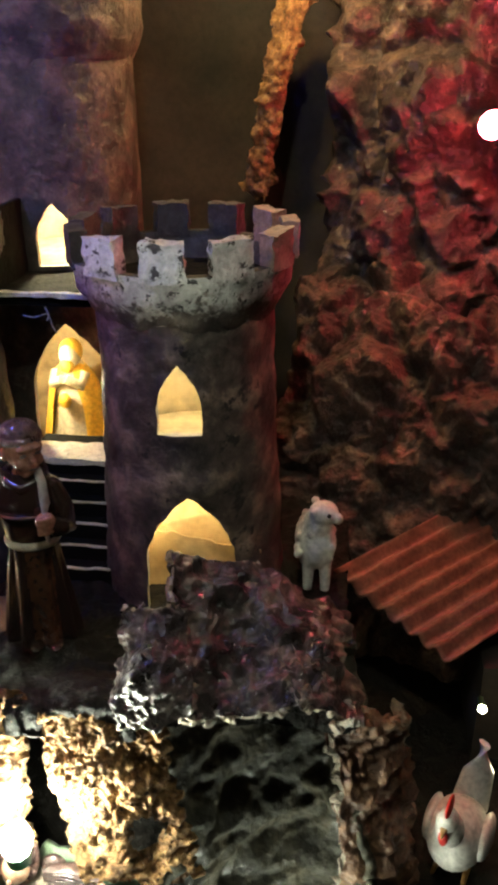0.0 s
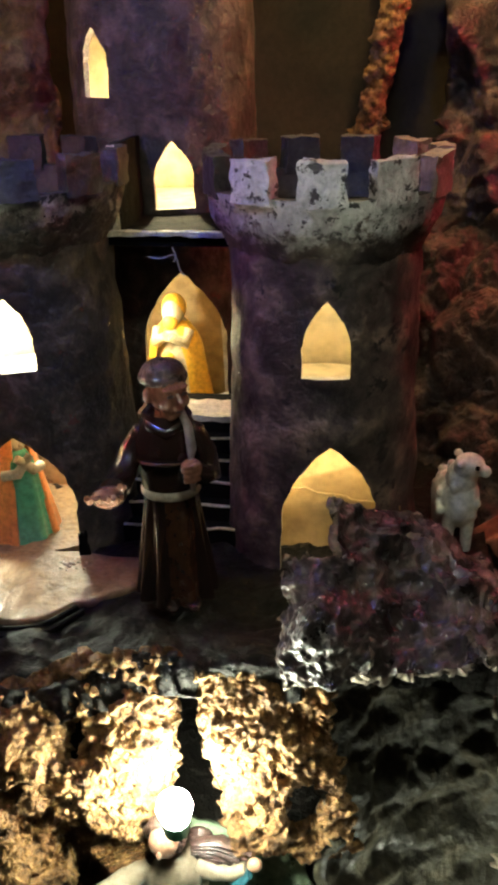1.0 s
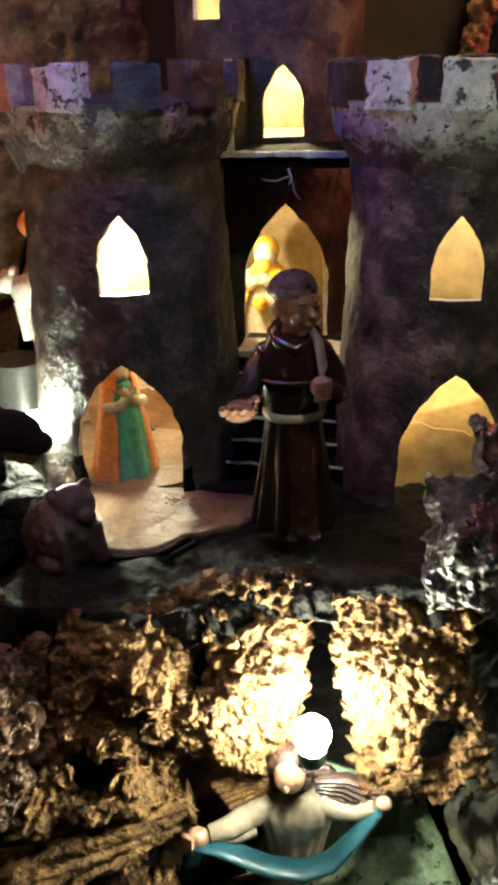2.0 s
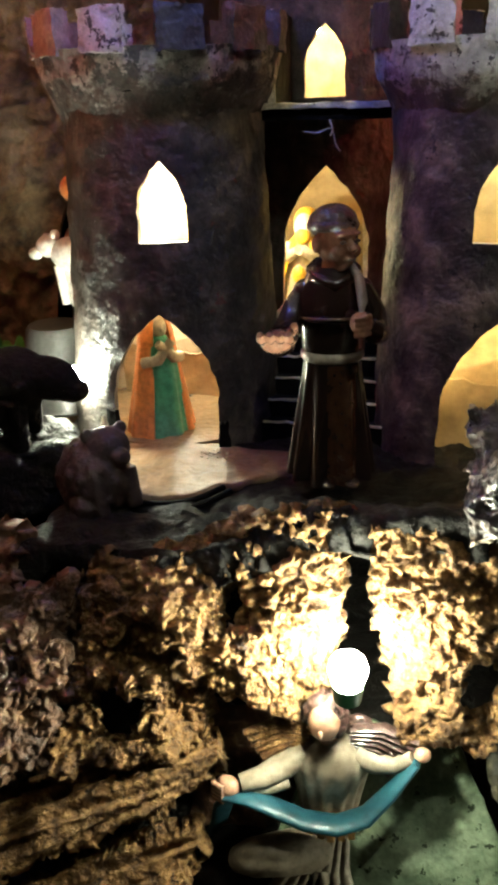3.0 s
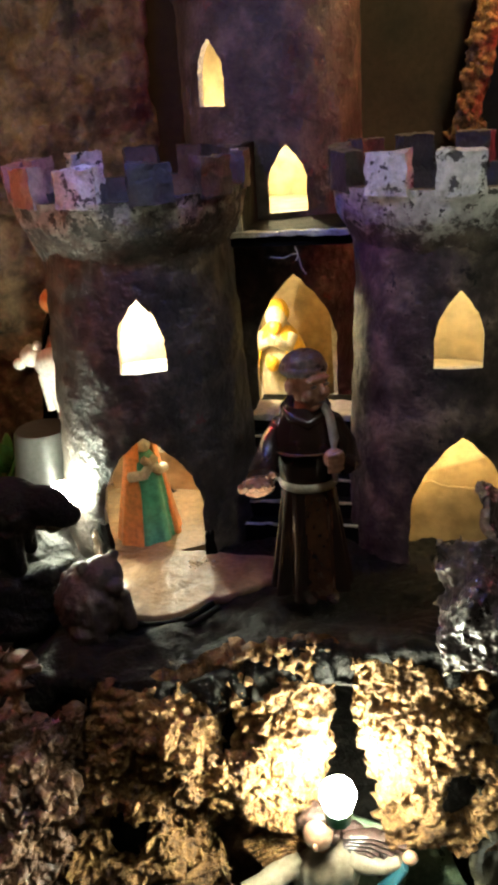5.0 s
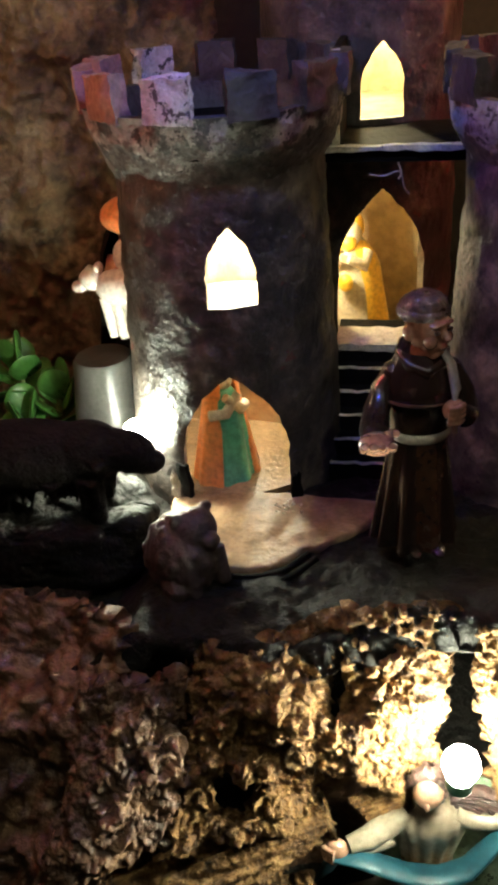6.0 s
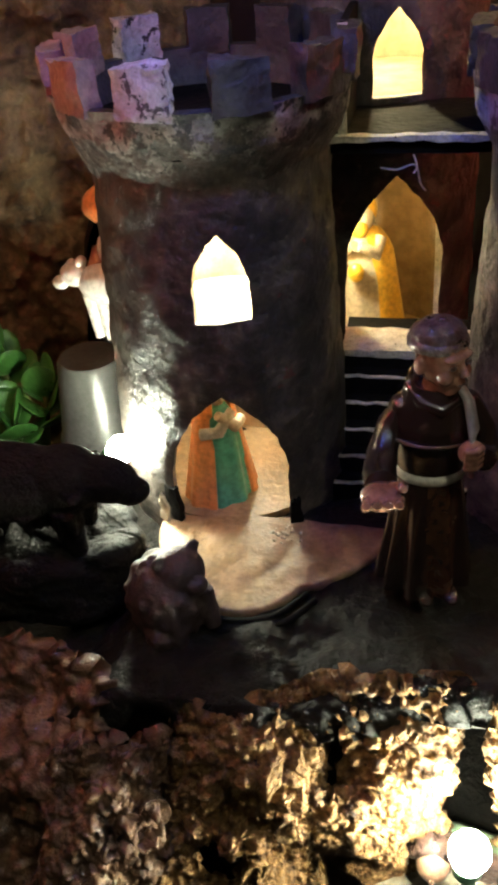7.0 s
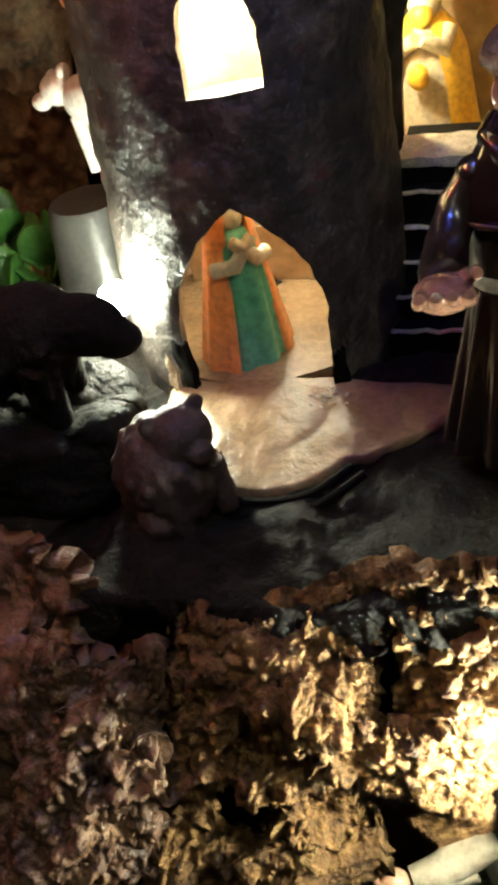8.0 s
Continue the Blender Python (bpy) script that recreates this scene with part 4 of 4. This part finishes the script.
statue("sheep_figure", "small white sheep figurine on the rock edge", "figurine", bm, ["white", "hide"], (0.178, 0.04, 0.0), 0, (0.88, 0.88, 0.98))


def hen():
    bm = bmesh.new()
    ball(bm, (0, 0, 0.032), (0.019, 0.025, 0.022), 0, seg=24, rings=16)
    ball(bm, (-0.002, -0.016, 0.05), (0.009, 0.01, 0.015), 0, (15, 0, 0))
    ball(bm, (-0.003, -0.021, 0.063), (0.007, 0.008, 0.007), 0)
    ball(bm, (-0.003, -0.02, 0.073), (0.0018, 0.008, 0.007), 1)
    ball(bm, (-0.003, -0.028, 0.054), (0.003, 0.002, 0.006), 1)
    tube(bm, [(-0.003, -0.027, 0.062), (-0.003, -0.034, 0.06)], [0.0028, 0.0006], 2, 8)
    tube(bm, [(0.002, 0.016, 0.04), (0.003, 0.028, 0.06), (0.004, 0.03, 0.082)], [0.012, 0.011, 0.005], 0, 12, 0.5)
    for s in (-1, 1):
        ball(bm, (s * 0.017, 0.003, 0.034), (0.005, 0.017, 0.013), 0)
        tube(bm, [(s * 0.008, 0, 0.014), (s * 0.009, -0.002, 0.002)], [0.0022, 0.0018], 2, 6)
        tube(bm, [(s * 0.009, 0.003, 0.0015), (s * 0.01, -0.012, 0.0015)], [0.0022, 0.0015], 2, 6)
    return bm


statue("hen_figure", "white hen figurine with a red comb", "figurine", hen(), ["white", "red", "gold"], (0.276, -0.07, -0.137), -22)


def angel():
    """Winged kneeling figure with a teal banner across its waist, belt at the origin."""
    bm = bmesh.new()
    lathe(bm, [(0.03, -0.06), (0.027, -0.045), (0.0215, -0.025), (0.0155, -0.008), (0.0125, 0.0)], 0, 96, squash=0.75, pleat=0.2, pleats=9, at=(0.0, 0.006, 0), lean=(0.0, -0.004))
    lathe(bm, [(0.0122, -0.002), (0.0145, 0.012), (0.0175, 0.026), (0.0195, 0.036), (0.0185, 0.043), (0.011, 0.05), (0.006, 0.053)], 0, 96, squash=0.7, pleat=0.12, pleats=15, at=(0.0, 0.002, 0))
    lathe(bm, [(0.0128, -0.003), (0.0142, -0.002), (0.0142, 0.003), (0.0128, 0.004)], 2, 40, squash=0.78)
    for i in range(5):
        box(bm, (-0.011 + 0.0052 * i, -0.0128 + 0.0012 * abs(i - 2), -0.003), (-0.0075 + 0.0052 * i, -0.0105 + 0.0012 * abs(i - 2), 0.0045), 2, 0.0003, 2)
    tube(bm, [(-0.001, 0.002, 0.05), (-0.002, 0.0, 0.058)], [0.0055, 0.005], 1, 12)
    ball(bm, (-0.003, -0.004, 0.067), (0.0082, 0.0088, 0.0108), 1, (14, 0, -14), 22, 16)
    ball(bm, (-0.0045, -0.0125, 0.066), (0.0015, 0.002, 0.0026), 1)
    ball(bm, (-0.0025, 0.0005, 0.0715), (0.0098, 0.0096, 0.0088), 3, (18, 0, -14), 22, 14)
    for i in range(18):
        a = math.pi * 1.5 * i / 17 - 0.75
        ball(bm, (-0.003 + 0.0092 * math.cos(a), 0.002 + 0.0035 * math.sin(2 * a), 0.066 + 0.0105 * math.sin(a)), (0.0032, 0.0036, 0.0034), 3, seg=8, rings=6)
    tube(bm, [(-0.013, 0.002, 0.043), (-0.023, -0.003, 0.037), (-0.033, -0.009, 0.034), (-0.044, -0.013, 0.033)], [0.0075, 0.0075, 0.0064, 0.0048], 0, 20, 0.85)
    tube(bm, [(-0.02, -0.008, 0.031), (-0.031, -0.011, 0.0285), (-0.042, -0.0135, 0.0305)], [0.003, 0.0035, 0.0025], 0, 10)
    ball(bm, (-0.05, -0.014, 0.0315), (0.0068, 0.0052, 0.0056), 1, (0, 20, 0), 16, 12)
    for i in range(4):
        tube(bm, [(-0.0515, -0.0195, 0.0352 - i * 0.0027), (-0.0565, -0.0165, 0.0348 - i * 0.0026), (-0.0575, -0.0125, 0.0345 - i * 0.0025)], [0.0016, 0.0016, 0.0013], 1, 8)
    tube(bm, [(0.013, 0.002, 0.043), (0.023, 0.0, 0.04), (0.033, -0.003, 0.042), (0.041, -0.005, 0.048)], [0.0075, 0.0072, 0.0056, 0.0045], 0, 20, 0.85)
    ball(bm, (0.0445, -0.006, 0.0515), (0.0042, 0.0038, 0.0038), 1)
    banner = [(-0.0615, -0.008, -0.008), (-0.056, -0.01, 0.004), (-0.053, -0.013, 0.018), (-0.05, -0.017, 0.028), (-0.04, -0.0175, 0.029), (-0.028, -0.019, 0.0255), (-0.012, -0.0195, 0.0185), (0.004, -0.0195, 0.0165), (0.018, -0.0175, 0.0215), (0.03, -0.012, 0.033), (0.042, -0.009, 0.049)]
    tube(bm, banner, [0.003, 0.0048, 0.005, 0.0045, 0.0065, 0.0072, 0.0076, 0.0078, 0.0075, 0.0066, 0.0045], 4, 14, 0.4)
    # right wing takes the dark hair material, shade painted in; left wing stays golden
    for q in (-1, 1):
        ball(bm, (q * 0.014, 0.009, 0.053), (0.008, 0.004, 0.008), 5 if q < 0 else 3)
        for i in range(7):
            p0, p1 = Vector((q * 0.01, 0.003, 0.057 - 0.0024 * i)), Vector((q * (0.043 - 0.0022 * i), -0.002, 0.055 - 0.0036 * i))
            tube(bm, [p0, p0.lerp(p1, 0.5) + Vector((0, 0.002, 0.003)), p1], [0.0032, 0.0046, 0.0026], 5 if q < 0 else 3, 8, 0.5)
    tube(bm, [(-0.004, -0.006, -0.014), (-0.022, -0.016, -0.009), (-0.038, -0.018, -0.011), (-0.046, -0.012, -0.02)], [0.012, 0.011, 0.0095, 0.007], 0, 20)
    for i in range(7):
        k = i / 6
        tube(bm, [(-0.01 + 0.019 * k, -0.009, -0.003), (-0.02 + 0.028 * k, -0.019 + 0.004 * k, -0.015 - 0.004 * k), (-0.03 + 0.043 * k, -0.022, -0.034), (-0.036 + 0.054 * k, -0.02, -0.058)], [0.0018, 0.0034, 0.0038, 0.0042], 0, 10)
    return bm


statue("angel_figure", "winged plaster figurine in ivory robe holding a teal banner", "figurine", angel(), ["aged_ivory", "skin", "gold", "hair", "blue", "cork"], (0.022, -0.147, -0.1395), 6)


def bull():
    bm = bmesh.new()
    ball(bm, (-0.035, 0, 0.04), (0.046, 0.019, 0.021), 0, seg=24, rings=16)
    ball(bm, (-0.006, 0, 0.043), (0.018, 0.016, 0.018), 0, seg=20, rings=14)
    ball(bm, (0.012, 0, 0.043), (0.015, 0.0105, 0.0125), 0, (0, 30, 0), 16, 12)
    ball(bm, (0.022, 0, 0.036), (0.0085, 0.008, 0.007), 0)
    for s in (-1, 1):
        ball(bm, (0.003, s * 0.014, 0.044), (0.003, 0.006, 0.0025), 0)
        tube(bm, [(-0.004, s * 0.009, 0.03), (-0.003, s * 0.009, 0.0)], [0.0065, 0.0045], 0, 10)
        tube(bm, [(-0.064, s * 0.009, 0.034), (-0.062, s * 0.009, 0.015), (-0.066, s * 0.009, 0.0)], [0.0085, 0.005, 0.0045], 0, 10)
    rnd = random.Random(12)
    for i in range(70):
        x = rnd.uniform(-0.07, 0.006)
        tube(bm, [(x, rnd.uniform(-0.018, 0.012), 0.034), (x + rnd.uniform(-0.002, 0.002), rnd.uniform(-0.018, 0.012), rnd.uniform(0.012, 0.02))], [0.0035, 0.0008], 0, 6)
    tube(bm, [(-0.076, 0, 0.046), (-0.082, 0, 0.03), (-0.08, 0, 0.015)], [0.0025, 0.0018, 0.003], 0, 8)
    return bm


statue("bull_figure", "dark brown bull figurine standing beside the tower", "figurine", bull(), ["hide"], (-0.172, -0.044, 0.014), 4, (1.25, 1.2, 1.02))


def ledge_at(u, v):
    a = 2 * math.pi * u
    k = min(1.0, v * 2.2)
    return (-0.22 + 0.072 * k * math.cos(a), -0.042 + 0.034 * k * math.sin(a), 0.015 - 0.035 * max(0.0, v - 0.45) / 0.55)


slab("paper_ledge", "black crumpled paper ledge under the bull", "ledge", ledge_at, 90, 40, (("f", 0.006, 40), ("k", 0.002, 80)), "soil", kind="structure", t=0.004)


def piglet():
    bm = bmesh.new()
    ball(bm, (0, 0.0, 0.018), (0.02, 0.023, 0.024), 0, seg=24, rings=16)
    ball(bm, (0.006, -0.006, 0.036), (0.013, 0.013, 0.012), 0, seg=20, rings=14)
    for s in (-1, 1):
        ball(bm, (0.006 + s * 0.01, -0.004, 0.045), (0.0042, 0.0025, 0.004), 0, (0, s * 35, 0))
    ball(bm, (0.008, -0.019, 0.034), (0.0055, 0.0045, 0.005), 0)
    rnd = random.Random(8)
    for i in range(70):
        a, z = i * 2.4, rnd.uniform(-0.6, 0.95)
        q = math.sqrt(1 - z * z)
        ball(bm, (0.0182 * q * math.cos(a), 0.0212 * q * math.sin(a), 0.018 + 0.022 * z), (0.0036, 0.0036, 0.0036), 0, seg=8, rings=6)
    for q in (-1, 1):
        ball(bm, (q * 0.014, -0.012, 0.008), (0.007, 0.009, 0.008), 0)
        tube(bm, [(q * 0.009 + 0.003, -0.015, 0.026), (q * 0.01 + 0.003, -0.021, 0.004)], [0.006, 0.0045], 0, 10)
    return bm


statue("animal_figure", "dull pinkish-brown animal figurine sitting at the terrace edge", "figurine", piglet(), ["pink"], (-0.119, -0.079, -0.004), 48)
bm = robed(0.16, 1.0)
ball(bm, (0, -0.01, 0.152), (0.021, 0.021, 0.013), 3)
ball(bm, (0, -0.02, 0.125), (0.011, 0.008, 0.014), 4)
ball(bm, (0.0, -0.034, 0.108), (0.02, 0.012, 0.013), 4)
ball(bm, (-0.021, -0.036, 0.113), (0.01, 0.008, 0.008), 4)
ball(bm, (-0.03, -0.04, 0.108), (0.0055, 0.005, 0.0045), 4)
for x, z in ((-0.016, 0.121), (-0.024, 0.118)):
    ball(bm, (x, -0.034, z), (0.003, 0.0045, 0.004), 4)
for x in (-0.012, -0.003, 0.006):
    tube(bm, [(x, -0.036, 0.1), (x + 0.004, -0.038, 0.072)], [0.005, 0.0035], 4, 8)
statue("shepherd_figure", "bearded shepherd figurine carrying a white lamb", "figurine", bm, ["hide", "hide", "skin", "orange", "white"], (-0.186, 0.125, -0.004), -15)

# ---- torn card and glue in the tower doorway ----
def scrap(label, at, size, turn, paint, seed):
    bm = bmesh.new()
    box(bm, (-size[0] / 2, -size[1] / 2, 0), (size[0] / 2, size[1] / 2, size[2]), 0, 0, 6)
    for v in bm.verts:
        k = v.co.z / size[2]
        q = v.co * 160 + Vector((seed, 0, 0))
        v.co.z *= 1 + 0.35 * noise.noise(Vector((v.co.x * 500, seed, 2)))
        v.co.x *= 1 - 0.35 * k
        v.co += 0.0012 * noise.noise_vector(q)
    ob = tagged(part("card_scrap", bm, paint, smooth=False), label, "card")
    ob.matrix_basis = pose(*at, 0, 0, turn)


scrap("torn black card stub at the doorway's foot", (-0.0635, -0.004, 0.002), (0.008, 0.003, 0.018), 25, "black", 1)
scrap("torn black card flap at the doorway's foot", (-0.1355, -0.006, 0.002), (0.012, 0.004, 0.024), -24, "black", 3)
scrap("peeled pale card flap at the doorway's foot", (-0.1405, -0.0095, 0.003), (0.006, 0.002, 0.017), -28, "edge", 4)
bm = bmesh.new()
rnd = random.Random(21)
for i in range(46):
    x, y = (rnd.gauss(-0.07, 0.006), rnd.gauss(-0.016, 0.004)) if i < 22 else (-0.128 + 0.03 * (i - 22) / 24 + rnd.gauss(0, 0.002), -0.042 - 0.026 * (i - 22) / 24 + rnd.gauss(0, 0.002))
    r = rnd.uniform(0.0005, 0.0013)
    ball(bm, (x, y, 0.0035), (r * 1.4, r, r), 0, (0, 0, rnd.uniform(0, 180)), 8, 6)
tagged(new("glue_drops", finish("glue_drops", bm, "glue")), "shiny dried glue drops on the doorstep", "glue", "", "stuff")

# ---- plant, cup ----
t = thing("jade_plant", "small jade plant with round glossy leaves", "plant", (-0.305, 0.13, -0.13))
rnd = random.Random(5)
leaf_bm = bmesh.new()
ball(leaf_bm, (0.017, 0, 0), (0.016, 0.0145, 0.0026), 0, (0, 0, 0), 16, 8)
for v in leaf_bm.verts:
    v.co.y *= 0.45 + 0.55 * min(1, v.co.x / 0.018)
    v.co.z += 6 * (v.co.x - 0.012) ** 2
leaf_mesh = finish("leaf", leaf_bm, "leaf")
for b, (x, y, h) in enumerate(((0, 0, 0.15), (0.035, -0.01, 0.13), (-0.035, 0.0, 0.135), (0.012, -0.025, 0.115), (-0.06, -0.01, 0.11))):
    bm = bmesh.new()
    tube(bm, [(0, 0, 0), (x * 0.5, y * 0.5, h * 0.5), (x, y, h)], [0.006, 0.0045, 0.003], 0, 10)
    stem = part("stem", bm, "stem", t)
    for i in range(2, 9):
        leaf = new("leaf", leaf_mesh)
        leaf.parent = stem
        leaf.matrix_basis = pose(x, y, h - 0.004 * (8 - i), rnd.uniform(-15, 15), -75 + 7 * (8 - i) + rnd.uniform(-8, 8), 137.5 * i + 40 * b)
bm = bmesh.new()
lathe(bm, [(0.03, 0.0), (0.031, 0.002), (0.029, 0.004), (0.022, 0.06), (0.02, 0.063), (0.004, 0.0635)], 0, 40)
cup = tagged(part("upturned_cup", bm, "grey"), "grey plastic cup standing upside down", "cup")
cup.matrix_basis = pose(-0.215, 0.09, -0.01)

# ---- string lights and added unseen lamps ----
BULBS = {
    "white": ((1.0, 0.96, 0.82), 900.0), "warm": ((1.0, 0.8, 0.5), 260.0), "red": ((1.0, 0.06, 0.1), 700.0), "blue": ((0.1, 0.14, 1.0), 700.0),
    "amber": ((1.0, 0.62, 0.26), 500.0),
}


def light(colour, at, power, r=0.0045, down=(0, 0, 1)):
    """A small lamp, of the string or added: glowing bulb and socket, the socket on the side named by down."""
    t = thing("string_or_fill_light", colour + " miniature bulb of the fairy lights or of added fill", "lamp", at, group="fairy lights")
    bm = bmesh.new()
    bmesh.ops.create_icosphere(bm, subdivisions=2, radius=r)
    part("bulb", bm, glow(colour + "_bulb", BULBS[colour][0], BULBS[colour][1] * power * (0.005 / r) ** 2), t)
    d = Vector(down).normalized()
    bm = bmesh.new()
    tube(bm, [d * r * 0.9, d * (r + 0.008)], [r * 0.8, r * 0.7], 0, 12)
    part("socket", bm, "socket", t)
    return t


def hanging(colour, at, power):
    """An unseen lamp outside the view, on an added cord from the ceiling."""
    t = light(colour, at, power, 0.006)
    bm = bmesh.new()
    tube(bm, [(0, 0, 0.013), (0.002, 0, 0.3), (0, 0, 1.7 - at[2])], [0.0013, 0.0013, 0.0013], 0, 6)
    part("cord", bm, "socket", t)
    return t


light("white", (0.032, -0.169, -0.026), 2.0, 0.009, (0.0, 0.05, -1))
light("white", (-0.167, 0.006, 0.041), 1.0, 0.0085, (-1, 0.3, -1))
light("white", (0.172, -0.178, -0.158), 0.3, 0.008, (0, 1, -1))
light("white", (-0.111, 0.075, 0.17), 1.8)
light("white", (-0.105, 0.078, 0.084), 0.26, 0.004)
light("warm", (0.087, 0.07, 0.185), 0.6)
light("warm", (0.058, 0.018, 0.06), 0.17, 0.003, (0, 1, 0))
light("warm", (0.1, 0.016, 0.0875), 0.18, 0.003)
light("warm", (-0.037, 0.2, 0.25), 2.2)
light("warm", (-0.07, 0.155, 0.12), 1.4, 0.004, (-1, 1, 0))
light("red", (0.287, 0.19, 0.296), 1.0, 0.01, (0, 1, 0))
# unseen coloured lamps, placed after the tints they cast on the castle
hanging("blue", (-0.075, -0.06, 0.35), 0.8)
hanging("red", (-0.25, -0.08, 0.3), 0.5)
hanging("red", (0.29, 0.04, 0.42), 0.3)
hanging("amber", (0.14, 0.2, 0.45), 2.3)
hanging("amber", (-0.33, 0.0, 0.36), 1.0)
# white fill lamps added above the front to brighten the whole crib
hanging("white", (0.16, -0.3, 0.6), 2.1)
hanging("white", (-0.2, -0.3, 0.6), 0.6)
light("warm", (0.297, 0.004, -0.07), 0.03, 0.003, (0, 1, 0))
light("warm", (0.312, -0.03, -0.088), 0.08, 0.004, (0, 1, 0))

# cables along the rim of the doorstep
def cable(label, points, r, material):
    bm = bmesh.new()
    pts = [Vector(p) for p in points]
    fine = []
    for i in range(len(pts) - 1):
        a, b, c, d = pts[max(i - 1, 0)], pts[i], pts[i + 1], pts[min(i + 2, len(pts) - 1)]
        for j in range(8):
            k = j / 8
            fine.append(0.5 * ((2 * b) + (c - a) * k + (2 * a - 5 * b + 4 * c - d) * k * k + (3 * b - a - 3 * c + d) * k ** 3))
    tube(bm, fine + [pts[-1]], [r] * (len(fine) + 1), 0, 8)
    return tagged(part("cable", bm, material), label, "cable")


cable("thin black cable round the doorstep rim", [(-0.16, -0.02, 0.004), (-0.133, -0.05, 0.003), (-0.112, -0.072, 0.001), (-0.09, -0.079, 0.0), (-0.066, -0.076, 0.002), (-0.05, -0.06, 0.004)], 0.0018, "black")
cable("thin black cable round the doorstep rim", [(-0.165, -0.03, 0.002), (-0.138, -0.056, 0.0), (-0.114, -0.078, -0.002), (-0.09, -0.085, -0.003), (-0.064, -0.081, 0.0), (-0.045, -0.064, 0.004)], 0.0018, "black")
cable("short pale wire sticking out of the rim", [(-0.113, -0.083, 0.0), (-0.106, -0.078, 0.004), (-0.1, -0.074, 0.006)], 0.0006, "cord")
cable("pale bent wire hanging over the arch", [(-0.024, 0.0615, 0.1855), (-0.016, 0.061, 0.1845), (-0.007, 0.0605, 0.187), (-0.004, 0.0605, 0.178), (-0.001, 0.0605, 0.174)], 0.0005, "ash")
cable("pale wire end at the top of the arch", [(-0.008, 0.0605, 0.192), (-0.006, 0.06, 0.1865), (-0.0075, 0.06, 0.183)], 0.0005, "cord")
